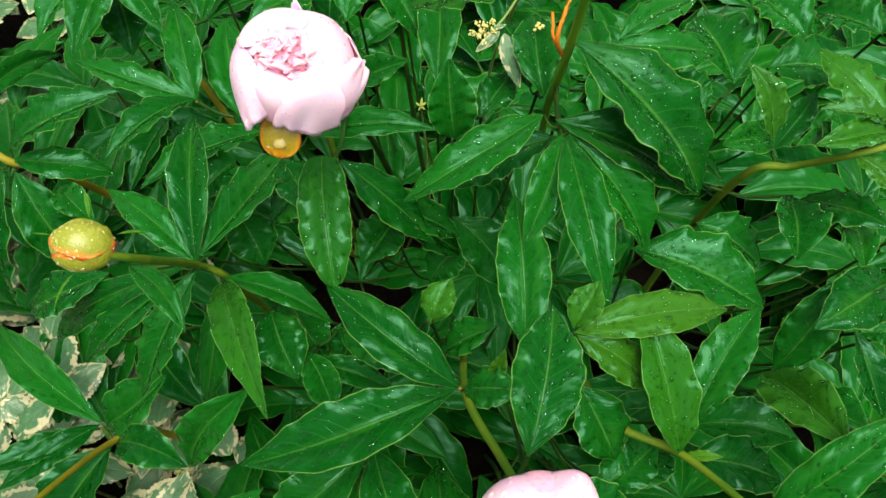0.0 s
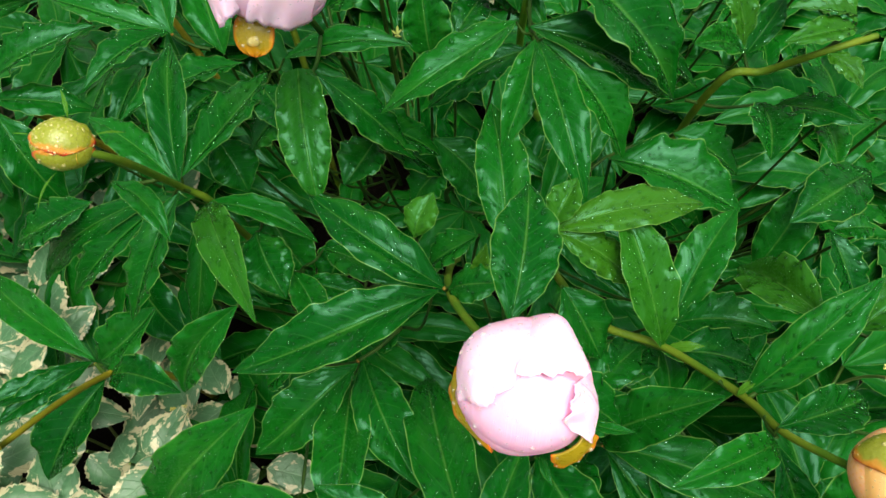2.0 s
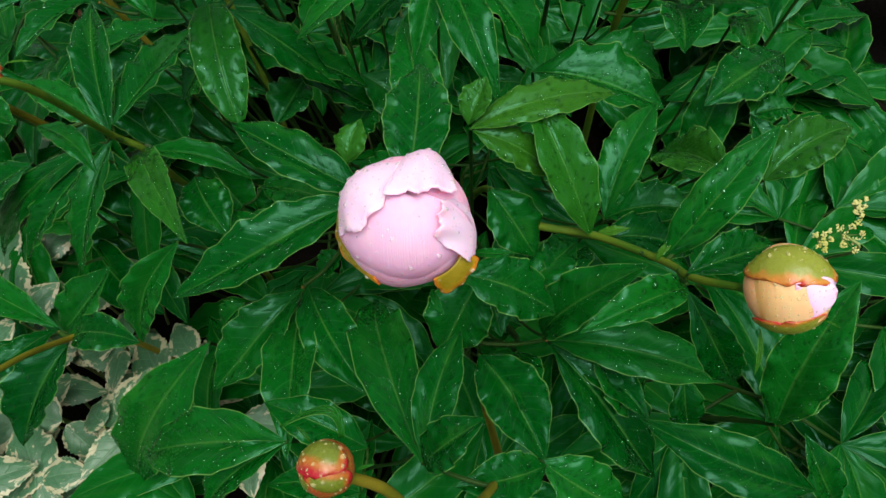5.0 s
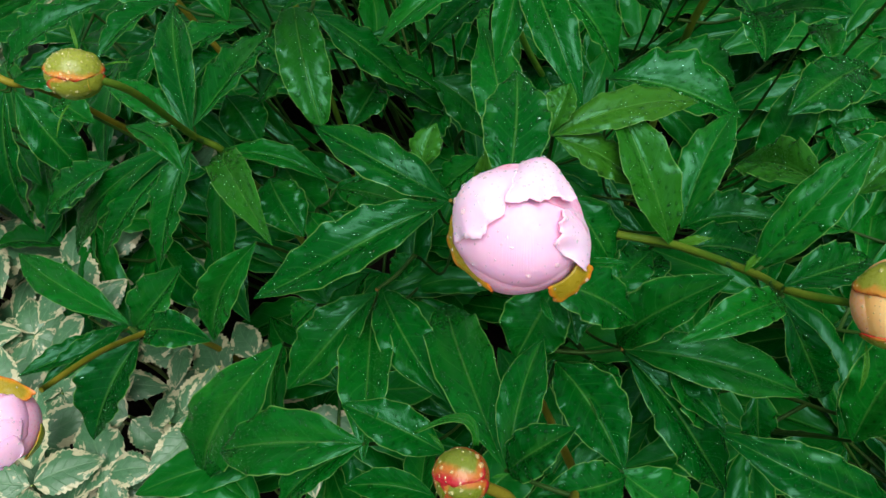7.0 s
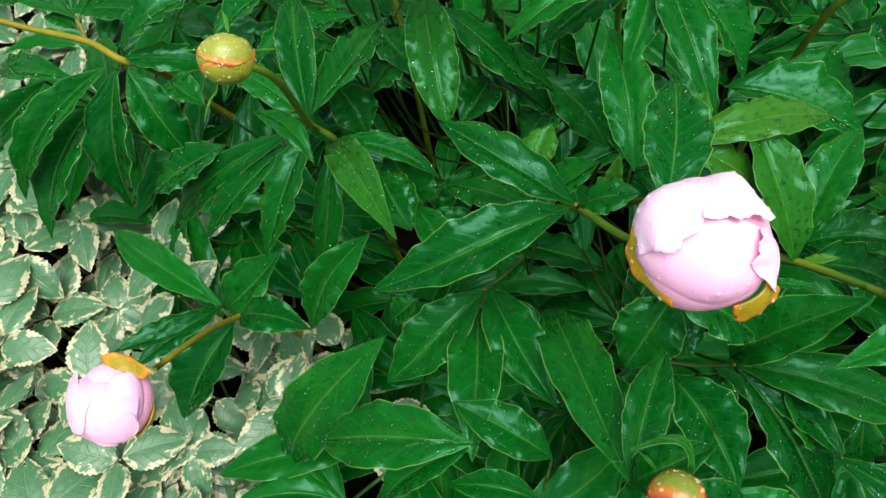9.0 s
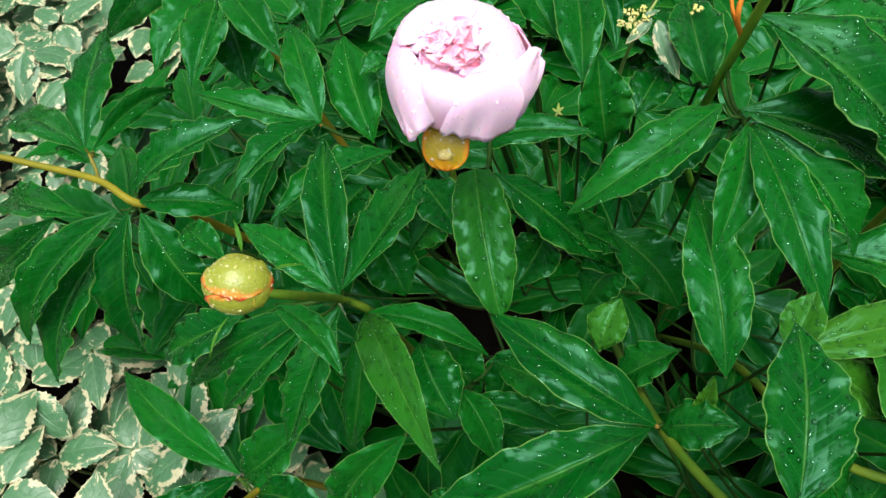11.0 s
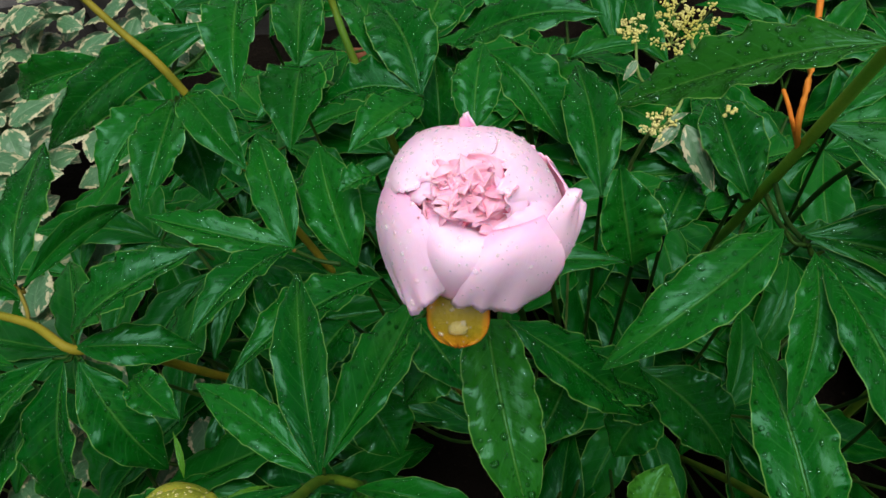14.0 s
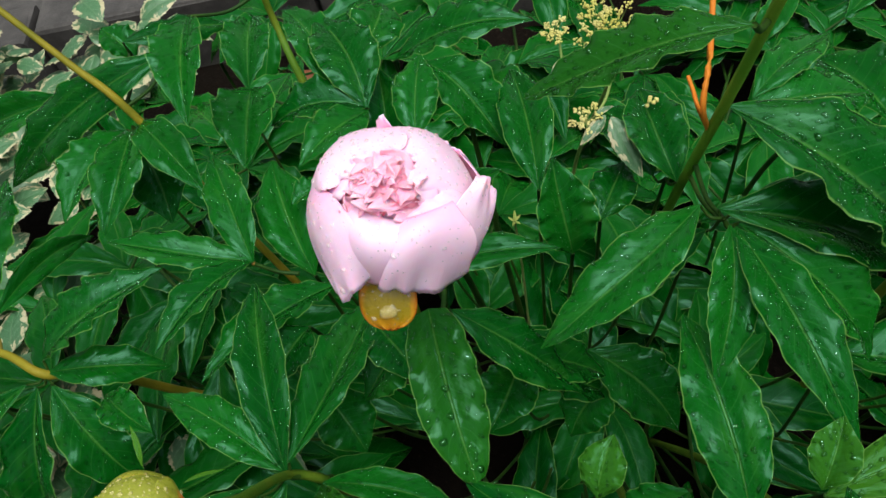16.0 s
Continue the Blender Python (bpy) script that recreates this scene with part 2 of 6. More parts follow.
# drops on sepals and petals: gathered light put in as a pale tint
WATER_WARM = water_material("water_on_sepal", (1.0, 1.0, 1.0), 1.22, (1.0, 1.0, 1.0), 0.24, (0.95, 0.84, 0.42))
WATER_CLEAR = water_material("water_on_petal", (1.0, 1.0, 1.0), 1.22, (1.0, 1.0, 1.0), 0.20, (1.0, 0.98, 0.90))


# ---- mesh helpers ----
def mesh_object(name, verts, faces, material, uvs=None, smooth=True):
    me = bpy.data.meshes.new(name)
    me.from_pydata([tuple(map(float, p)) for p in verts], [], faces)
    if uvs is not None:
        layer = me.uv_layers.new(name="UVMap")
        idx = np.empty(len(me.loops), dtype=np.int32)
        me.loops.foreach_get("vertex_index", idx)
        layer.data.foreach_set("uv", np.asarray(uvs, dtype=np.float32)[idx].ravel())
    if smooth:
        me.polygons.foreach_set("use_smooth", np.ones(len(me.polygons), dtype=bool))
    me.materials.append(material)
    return new(name, me)


def under(ob, parent):
    ob.parent = parent
    return ob


def grid_faces(nu, nv, start=0, wrap=False):
    last = nv if wrap else nv - 1
    return [(start + i * nv + j, start + i * nv + (j + 1) % nv, start + (i + 1) * nv + (j + 1) % nv, start + (i + 1) * nv + j)
            for i in range(nu - 1) for j in range(last)]


def spline(points, n):
    """A smooth line through the points (Catmull-Rom)."""
    p = [np.array(q, float) for q in points]
    p = [2 * p[0] - p[1]] + p + [2 * p[-1] - p[-2]]
    out = []
    for i in range(1, len(p) - 2):
        for t in np.linspace(0, 1, n, endpoint=False):
            a, b, c, d = p[i - 1], p[i], p[i + 1], p[i + 2]
            out.append(0.5 * (2 * b + (c - a) * t + (2 * a - 5 * b + 4 * c - d) * t * t + (3 * b - a - 3 * c + d) * t ** 3))
    out.append(p[-2])
    return np.array(out)


def tube_data(line, r0, r1, sides=8, start=0, knots=0.0):
    """Vertices and faces of a tapered tube along a line."""
    line = np.asarray(line, float)
    n = len(line)
    tang = np.gradient(line, axis=0)
    tang /= np.linalg.norm(tang, axis=1)[:, None] + 1e-12
    ref = np.array([0.31, 0.77, 0.55])
    verts = []
    for i in range(n):
        a = np.cross(tang[i], ref)
        a /= np.linalg.norm(a)
        b = np.cross(tang[i], a)
        r = r0 + (r1 - r0) * i / (n - 1)
        r *= 1 + knots * math.sin(i * 2.1)
        for k in range(sides):
            w = 2 * math.pi * k / sides
            verts.append(line[i] + r * (math.cos(w) * a + math.sin(w) * b))
    faces = grid_faces(n, sides, start, True)
    faces.append(tuple(start + k for k in range(sides)))
    faces.append(tuple(start + (n - 1) * sides + k for k in reversed(range(sides))))
    return verts, faces


def tube(name, parent, points, r0, r1, material, n=6, sides=8, knots=0.02):
    o = np.array(origin_of(parent))
    v, f = tube_data(spline(points, n) - o, r0, r1, sides, 0, knots)
    return under(mesh_object(name, v, f, material), parent)


def origin_of(ob):
    """The foot of the thing that ob is or belongs to: parts keep its coordinates."""
    while ob.parent:
        ob = ob.parent
    return tuple(ob.location)


def thing(name, foot, label, category, group=""):
    ob = new(name)
    ob.location = foot
    ob.empty_display_size = 0.02
    return tagged(ob, label, category, group)


# ---- water ----
DROPS = {}


def drop(owner, place, normal, r, along=None, stretch=1.0, flat=0.5):
    mine = DROPS.setdefault(owner, [])
    if any(abs(q[0][0] - place[0]) < 1.1 * (q[2] + r) and abs(q[0][1] - place[1]) < 1.1 * (q[2] + r) for q in mine[-160:] if r < 0.002):
        return
    mine.append((np.array(place, float), np.array(normal, float), r, along, stretch, flat))


def make_drops(owner, material, key=None):
    """All the drops on one thing, as one mesh of low domes."""
    o = np.array(origin_of(owner))
    verts, faces = [], []
    sides = 9
    for place, nrm, r, along, stretch, flat in DROPS.get(key or owner, ()):
        nrm = nrm / (np.linalg.norm(nrm) + 1e-9)
        a = np.cross(nrm, (0.3, 0.5, 0.81)) if along is None else along - nrm * np.dot(along, nrm)
        a = a / (np.linalg.norm(a) + 1e-9)
        b = np.cross(nrm, a)
        s = len(verts)
        for ring, lift in ((1.0, -0.12), (0.92, 0.3), (0.58, 0.78)):
            for k in range(sides):
                w = 2 * math.pi * k / sides
                wob = 1 + 0.14 * math.sin(2 * w + 9000 * r) + 0.08 * math.sin(3 * w + 17000 * r)
                verts.append(place - o + r * ring * wob * (stretch * math.cos(w) * a + math.sin(w) * b) + nrm * (r * flat * lift))
        verts.append(place - o + nrm * r * flat)
        for g in range(2):
            faces += [(s + g * sides + k, s + g * sides + (k + 1) % sides, s + (g + 1) * sides + (k + 1) % sides, s + (g + 1) * sides + k) for k in range(sides)]
        faces += [(s + 2 * sides + k, s + 2 * sides + (k + 1) % sides, s + 3 * sides) for k in range(sides)]
    if verts:
        ob = under(mesh_object("rain_water", verts, faces, material), owner)
        tagged(ob, "clear rain drops", kind="stuff")


# ---- leaves ----
def blade(base, tip, width, arch, roll, peak, rnd, nu=45, nv=11, wave=1.0, blunt=0.0):
    """Points, normals and uv of one leaflet: a groove along the midrib, two convex halves, a waved margin and a drawn-out tip."""
    base, tip = np.array(base, float), np.array(tip, float)
    axis = tip - base
    length = np.linalg.norm(axis)
    axis /= length
    side = np.cross(axis, (0, 0, 1))
    side /= np.linalg.norm(side) + 1e-9
    nrm = np.cross(side, axis)
    c, s = math.cos(radians(roll)), math.sin(radians(roll))
    side, nrm = c * side + s * nrm, c * nrm - s * side
    u = np.linspace(0, 1, nu)[:, None]
    v = np.linspace(-1, 1, nv)[None, :]
    power = math.log(0.5) / math.log(peak + 0.03)
    f = np.sin(np.pi * np.clip(u, 1e-6, 1) ** power) ** (rnd.uniform(0.64, 0.84) - blunt)
    f = f * (1 - 0.40 * np.clip((u - 0.66) / 0.34, 0, 1) ** 1.2) * (1 - (0.0 if blunt else 0.40) * np.clip((0.20 - u) / 0.20, 0, 1) ** 1.3)
    f = np.maximum(f, 0.018)
    f[-1] = 0.0
    ph = [rnd.uniform(0, 6.28) for _ in range(6)]
    waves = rnd.uniform(2.6, 4.4)
    both = np.where(v > 0, ph[0], ph[1])
    rim = 1 + wave * np.abs(v) * (0.024 * np.sin(2 * np.pi * waves * 1.3 * u + both) + 0.012 * np.sin(2 * np.pi * waves * 2.6 * u + np.where(v > 0, ph[4], ph[5])))
    half = 0.50 * width * f * rim
    a = np.abs(v)
    rise = rnd.uniform(0.45, 0.95)
    fall = rnd.uniform(0.22, 0.55)
    bow = rnd.uniform(-0.07, 0.07) * length
    lift = (rise * a - fall * a ** 3) * half
    lift = lift + wave * 0.12 * half * np.sin(2 * np.pi * waves * 1.3 * u + both + 1.2) * a ** 3
    lift = lift + wave * 0.05 * half * np.sin(2 * np.pi * waves * 2.6 * u + np.where(v > 0, ph[2], ph[3])) * a ** 5
    lift = lift + 0.020 * half * np.cos(2 * np.pi * 9.5 * (u - 0.20 * a ** 1.3)) * a * (1 - a) * 4
    twist = rnd.uniform(-0.30, 0.30) * u ** 2 * v * half
    line_n = 4 * arch * length * u * (1 - u) * (1 - 0.25 * (u - 0.5)) + rnd.uniform(-0.012, 0.012) * length * np.sin(2 * np.pi * u)
    pts = (base + axis * (length * u[..., None]) + side * ((v * half)[..., None] + (bow * 4 * u * (1 - u))[..., None])
           + nrm * ((line_n + lift + twist)[..., None]))
    du, dv = np.gradient(pts, axis=0), np.gradient(pts, axis=1)
    n = np.cross(dv, du)
    n /= np.linalg.norm(n, axis=2)[..., None] + 1e-12
    if np.mean(n @ nrm) < 0:
        n = -n
    uv = np.stack([np.broadcast_to(u, (nu, nv)), np.broadcast_to(v * 0.5 + 0.5, (nu, nv))], axis=2)
    return pts, n, uv


LEAF_RND = random.Random(11)


def leaflet(stalk, base, tip, width, arch=0.08, roll=0.0, peak=0.45, tone=0.0, wet=1.0, blunt=0.0):
    rnd = LEAF_RND
    pts, n, uv = blade(base, tip, width, arch, roll, peak, rnd, blunt=blunt)
    o = np.array(origin_of(stalk))
    nu, nv = pts.shape[:2]
    ob = under(mesh_object("leaflet", (pts - o).reshape(-1, 3), grid_faces(nu, nv), LEAF, uv.reshape(-1, 2)), stalk)
    ob.color = (tone, tone, tone, 1)
    owner = stalk
    while owner.parent:
        owner = owner.parent
    area = np.linalg.norm(np.array(tip) - np.array(base)) * width * 0.6
    along = np.array(tip) - np.array(base)
    across = np.cross(along, (0, 0, 1))
    for _ in range(int(area * 210000 * wet)):
        i, j = rnd.randint(2, nu - 3), rnd.randint(0, nv - 2)
        a, b = rnd.random(), rnd.random()
        p = (pts[i, j] * (1 - a) + pts[i + 1, j] * a) * (1 - b) + (pts[i, j + 1] * (1 - a) + pts[i + 1, j + 1] * a) * b
        big = rnd.random()
        r = 0.00028 + 0.00105 * big ** 2
        if big > 0.985:
            r *= 1.35
        d = across * (1 if j >= nv // 2 else -1) * rnd.uniform(0.2, 1) + along * rnd.uniform(0.2, 0.9)
        drop(owner, p, n[i, j], r, d, rnd.uniform(1.0, 2.4) if 0.3 < big < 0.8 else 1.0, rnd.uniform(0.60, 0.95))
    return ob


def leaf(shoot, start, node, bases, r=0.0011, material=None):
    """A leaf's stalk, forking to the foot of each leaflet. The leaflets are its parts."""
    o = np.array(origin_of(shoot))
    start, node = np.array(start), np.array(node)
    span = np.linalg.norm(node - start)
    if span < 0.06:
        path = (start, 0.5 * (start + node) - np.array((0, 0, 0.12 * span)), node)
    else:
        path = (o + (0, 0, 0.02), 0.3 * o + 0.7 * np.array((node[0], node[1], 0)) + (0, 0, 0.45 * node[2]), node)
    v, f = tube_data(spline(path, 8) - o, r * 1.25, r, 7)
    for b in bases:
        if np.linalg.norm(np.array(b) - node) > 0.004:
            m = 0.5 * (node + np.array(b)) + np.array((0, 0, -0.004))
            v2, f2 = tube_data(spline((node, m, b), 4) - o, r, r * 0.6, 6, len(v))
            v += v2
            f += f2
    return under(mesh_object("leaf_stalk", v, f, material or STEM), shoot)


def joint(parent, place, r=0.0013):
    """A rust-coloured swelling where leaves leave the stem."""
    bm = bmesh.new()
    bmesh.ops.create_icosphere(bm, subdivisions=2, radius=r, matrix=Matrix.Translation(Vector(place) - Vector(origin_of(parent))) @ Matrix.Diagonal((1, 1, 0.75, 1)))
    me = bpy.data.meshes.new("joint")
    bm.to_mesh(me)
    bm.free()
    me.materials.append(JOINT)
    me.polygons.foreach_set("use_smooth", np.ones(len(me.polygons), dtype=bool))
    return under(new("joint", me), parent)


# ---- blooms and buds ----
class Ball:
    """A bloom's round body: its centre, radius and the directions right, up and outward by which petals are laid on it."""

    def __init__(self, shoot, name, centre, radius, right, up, squash=1.0, label="", taper=0.0):
        self.shoot, self.c, self.r = shoot, np.array(centre), radius
        self.x = np.array(right) / np.linalg.norm(right)
        self.y = np.array(up) - self.x * np.dot(up, self.x)
        self.y /= np.linalg.norm(self.y)
        self.z = np.cross(self.x, self.y)
        self.squash, self.taper = squash, taper
        self.rnd = random.Random(int(1000 * radius) + len(name))
        self.core = None
        self.name, self.label = name, label

    def at(self, x, y, z):
        return self.c + self.r * (x * (1 - self.taper * y) * self.x + self.squash * y * self.y + z * self.z)

    def body(self, material, scale=0.94):
        bm = bmesh.new()
        bmesh.ops.create_icosphere(bm, subdivisions=4, radius=1)
        o = np.array(origin_of(self.shoot))
        for q in bm.verts:
            d = np.array(q.co)
            k = scale * (1 + 0.02 * math.sin(5 * d[0] + 3 * d[1]))
            q.co = Vector(self.at(*(k * d)) - o)
        me = bpy.data.meshes.new(self.name)
        bm.to_mesh(me)
        bm.free()
        me.uv_layers.new(name="UVMap")
        me.materials.append(material)
        me.polygons.foreach_set("use_smooth", np.ones(len(me.polygons), dtype=bool))
        self.core = under(new(self.name, me), self.shoot)
        if self.label:
            tagged(self.core, self.label)
        return self.core

    def petal(self, x, y, turn, a, b, layer, material, name="petal", flare=0.0, ruffle=0.01, point=0.0, back=1, wet=0, nu=17, nv=27, thick=0.0005, notch=0.0, dive=0.16, lift=0.0):
        """A curved sheet over the ball about the direction (x, y, outward), its tip turned by so many degrees from up; a, b: half its
        length and breadth in radians; flare: how far the tip stands off; point: how pointed the tip is."""
        z = back * math.sqrt(max(0.0, 1 - x * x - y * y))
        c = np.array((x, y, z))
        c /= np.linalg.norm(c)
        up = np.array((-math.sin(radians(turn)), math.cos(radians(turn)), 0.0))
        d = up - c * np.dot(up, c)
        d /= np.linalg.norm(d)
        e = np.cross(d, c)
        rnd = self.rnd
        ph = [rnd.uniform(0, 6.28) for _ in range(4)]
        o = np.array(origin_of(self.shoot))
        verts, uvs, outer = [], [], []
        for layer_in in (0, 1):
            for i in range(nu):
                s = -1 + 2 * i / (nu - 1)
                wf = math.sqrt(max(0.0, 1 - max(0.0, s) ** (4 - 2.2 * point) * 0.97)) * (0.62 + 0.38 * min(1, (s + 1) * 1.4))
                for j in range(nv):
                    q = -1 + 2 * j / (nv - 1)
                    edge = max(abs(q), s)
                    al = a * s * (1 - notch * math.exp(-(q * 4) ** 2) * max(0, s)) + (0.03 * math.sin(4 * q + ph[0]) + 0.008 * math.sin(23 * q + ph[1])) * max(0, s)
                    be = b * q * wf
                    k = 1 + layer + flare * max(0, s) ** 3 + ruffle * math.sin(5 * q + ph[1]) * max(0, s) ** 2 + ruffle * math.sin(4 * s + ph[2]) * q * q
                    k += 0.012 * math.sin(9 * q + 3 * s + ph[3]) * max(0, edge) ** 4 + 0.004 * edge ** 6
                    k -= dive * max(0, -s) ** 2
                    k += abs(lift) * max(0.0, math.copysign(q, lift * q)) ** 3 * max(0, s) if lift else 0.0
                    if layer_in:
                        k -= thick / self.r
                    w = c * math.cos(al) * math.cos(be) + d * math.sin(al) * math.cos(be) + e * math.sin(be)
                    verts.append(self.at(*(k * w)) - o)
                    uvs.append((0.5 + 0.5 * s, 0.5 + 0.5 * q))
        n = nu * nv
        faces = grid_faces(nu, nv) + [tuple(reversed(f)) for f in grid_faces(nu, nv, n)]
        ring = [i for i in range(nv)] + [i * nv + nv - 1 for i in range(1, nu)] + [(nu - 1) * nv + j for j in range(nv - 2, -1, -1)] + [i * nv for i in range(nu - 2, 0, -1)]
        faces += [(p, p + n, q2 + n, q2) for p, q2 in zip(ring, ring[1:] + ring[:1])]
        ob = under(mesh_object(name, verts, faces, material, uvs), self.core or self.shoot)
        for _ in range(4 * wet):
            i = rnd.randint(1, nu - 2) * nv + rnd.randint(1, nv - 2)
            p = verts[i] + o + self.r * 0.03 * np.array([rnd.uniform(-1, 1) for _ in range(3)])
            nr = p - self.c
            nr /= np.linalg.norm(nr)
            p = self.c + nr * np.linalg.norm(verts[i] + o - self.c)
            drop(self.core or self.shoot, p, nr, 0.00030 + 0.0008 * rnd.random() ** 3, None, 1.0, 0.6)
        return ob

    def sheet(self, foot, middle, rim, material, name="petal", rag=0.02, curl=0.0, wave=0.026, wet=0, nu=21, nv=41, thick=0.0005):
        """A free-standing petal swept from its foot over its middle to its rim, each given by a start, a centre and an end in the
        ball's own directions. rag: how torn the rim is; curl: how far the rim turns outward."""
        rnd = self.rnd
        ph = [rnd.uniform(0, 6.28) for _ in range(6)]
        ctrl = np.array((foot, middle, rim), float)

        def three(t):
            return np.array((2 * (t - 0.5) * (t - 1), 4 * t * (1 - t), 2 * t * (t - 0.5)))

        pts = np.zeros((nu, nv, 3))
        for i in range(nu):
            s = i / (nu - 1)
            for j in range(nv):
                q = j / (nv - 1)
                tear = 0.7 * math.sin(6 * q + ph[0]) + 0.35 * math.sin(15 * q + ph[1]) + 0.5 * noise.noise((30 * q, ph[2], 0.0)) + 0.3 * noise.noise((75 * q, ph[3], 3.0))
                end = rag * math.sin(9 * s + ph[4]) * (2 * q - 1) ** 6
                pts[i, j] = np.einsum("i,j,ijk->k", three(s * (1 + rag * tear * s ** 3)), three(min(1.0, max(0.0, q + end * 0.5))), ctrl)
        n = np.cross(np.gradient(pts, axis=1), np.gradient(pts, axis=0))
        n /= np.linalg.norm(n, axis=2)[..., None] + 1e-9
        if np.sum(n * pts) < 0:
            n = -n
        s = np.linspace(0, 1, nu)[:, None]
        q = np.linspace(0, 1, nv)[None, :]
        off = curl * s ** 5 + wave * (np.sin(7 * q + 3 * s + ph[5]) * s ** 2 + 0.6 * np.sin(19 * q + ph[1]) * s ** 6)
        pts = pts + n * off[..., None]
        o = np.array(origin_of(self.shoot))
        frame_xyz = np.array((self.x, self.squash * self.y, self.z))
        outer = self.c + self.r * (pts @ frame_xyz)
        nw = n @ np.array((self.x, self.y, self.z))
        inner = outer - thick * nw
        verts = np.concatenate((outer.reshape(-1, 3), inner.reshape(-1, 3))) - o
        uv = np.stack([np.broadcast_to(0.25 + 0.75 * s, (nu, nv)), np.broadcast_to(q, (nu, nv))], axis=2).reshape(-1, 2)
        m = nu * nv
        faces = grid_faces(nu, nv) + [tuple(reversed(f)) for f in grid_faces(nu, nv, m)]
        ring = [i for i in range(nv)] + [i * nv + nv - 1 for i in range(1, nu)] + [(nu - 1) * nv + j for j in range(nv - 2, -1, -1)] + [i * nv for i in range(nu - 2, 0, -1)]
        faces += [(p, p + m, t + m, t) for p, t in zip(ring, ring[1:] + ring[:1])]
        ob = under(mesh_object(name, verts, faces, material, np.concatenate((uv, uv))), self.core or self.shoot)
        for _ in range(wet):
            i, j = rnd.randint(0, nu - 2), rnd.randint(0, nv - 2)
            a, b = rnd.random(), rnd.random()
            p = (outer[i, j] * (1 - a) + outer[i + 1, j] * a) * (1 - b) + (outer[i, j + 1] * (1 - a) + outer[i + 1, j + 1] * a) * b
            drop(self.core or self.shoot, p, nw[i, j], 0.00030 + 0.0009 * rnd.random() ** 3, None, 1.0, 0.6)
        return ob


def heart(ball, x, y, wide, high, count, seed):
    """Small ruffled petals packed in the opening at (x, y), one over another."""
    rnd = random.Random(seed)
    for i in range(count):
        d, w = math.sqrt(1 - (i + 0.5) / count), 2.399 * i + rnd.uniform(-0.3, 0.3)
        px, py = x + wide * d * math.cos(w), y + high * d * math.sin(w)
        turn = math.degrees(math.atan2(-(x - px), (y - py))) + rnd.uniform(-80, 80)
        ball.petal(px, py, turn, rnd.uniform(0.20, 0.36), rnd.uniform(0.14, 0.30), -0.15 + 0.15 * i / count, PETAL_DEEP, "inner_petal",
                   flare=rnd.uniform(0.06, 0.20), ruffle=rnd.uniform(0.03, 0.06), point=rnd.uniform(0.1, 0.9), dive=0.22, nu=15, nv=33)


# ---- ground ----
def ground_sheet():
    near = np.linspace(-1.2, 1.2, 61)
    far = np.array([1.5, 2.2, 3.5, 6, 12, 25, 60, 150])
    line = np.concatenate([-far[::-1], near, far])
    verts = []
    for y in line:
        for x in line:
            r = max(abs(x), abs(y))
            z = 0.014 * noise.noise((x * 9, y * 9, 0.3)) + 0.006 * noise.noise((x * 31, y * 31, 1.3)) if r < 1.3 else 0.0
            verts.append((x, y + 0.3, z))
    n = len(line)
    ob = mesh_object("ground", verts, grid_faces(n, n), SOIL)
    return tagged(ob, "bare dark wet garden soil", "soil", kind="structure")


ground_sheet()

# peony stem carrying a half-open pale pink bloom
s_f1 = thing("peony_stem", (-0.030, 0.440, 0.000), "peony stem carrying a half-open pale pink bloom", "peony", "peony stems")
tube("stem", s_f1, ((-0.030, 0.440, 0.000), (-0.050, 0.370, 0.280), (-0.062, 0.256, 0.503)), 0.003, 0.0017, STEM)
k = leaf(s_f1, (-0.149, 0.347, 0.358), (-0.173, 0.351, 0.371), ((-0.172, 0.352, 0.372), (-0.173, 0.351, 0.372), (-0.173, 0.352, 0.372),))
joint(k, (-0.173, 0.351, 0.371))
leaflet(k, (-0.172, 0.352, 0.372), (-0.259, 0.375, 0.388), 0.025, 0.06, roll=-5)
leaflet(k, (-0.173, 0.351, 0.372), (-0.196, 0.429, 0.390), 0.027, 0.08, roll=10)
leaflet(k, (-0.173, 0.352, 0.372), (-0.220, 0.290, 0.388), 0.026, 0.1, roll=-6)
k = leaf(s_f1, (-0.058, 0.299, 0.419), (-0.061, 0.250, 0.440), ((-0.065, 0.245, 0.443), (-0.057, 0.255, 0.437),))
leaflet(k, (-0.066, 0.252, 0.446), (-0.058, 0.182, 0.420), 0.029, 0.08, roll=5, tone=0.1, blunt=0.42)
leaflet(k, (-0.057, 0.255, 0.437), (-0.002, 0.233, 0.374), 0.028, 0.05, roll=-3)
k = leaf(s_f1, (-0.054, 0.327, 0.364), (-0.094, 0.293, 0.395), ((-0.084, 0.296, 0.404), (-0.103, 0.290, 0.385),))
leaflet(k, (-0.084, 0.296, 0.404), (-0.000, 0.291, 0.416), 0.022, 0.1, roll=-4)
leaflet(k, (-0.103, 0.290, 0.385), (-0.078, 0.248, 0.382), 0.030, 0.08, roll=2)
k = leaf(s_f1, (-0.053, 0.342, 0.336), (-0.127, 0.340, 0.350), ((-0.127, 0.340, 0.350),))
leaflet(k, (-0.127, 0.340, 0.350), (-0.201, 0.278, 0.370), 0.033, 0.05, roll=-5)
k = leaf(s_f1, (-0.056, 0.313, 0.392), (-0.052, 0.248, 0.410), ((-0.052, 0.248, 0.410),))
leaflet(k, (-0.052, 0.248, 0.410), (0.014, 0.250, 0.351), 0.029, 0.08, roll=4)
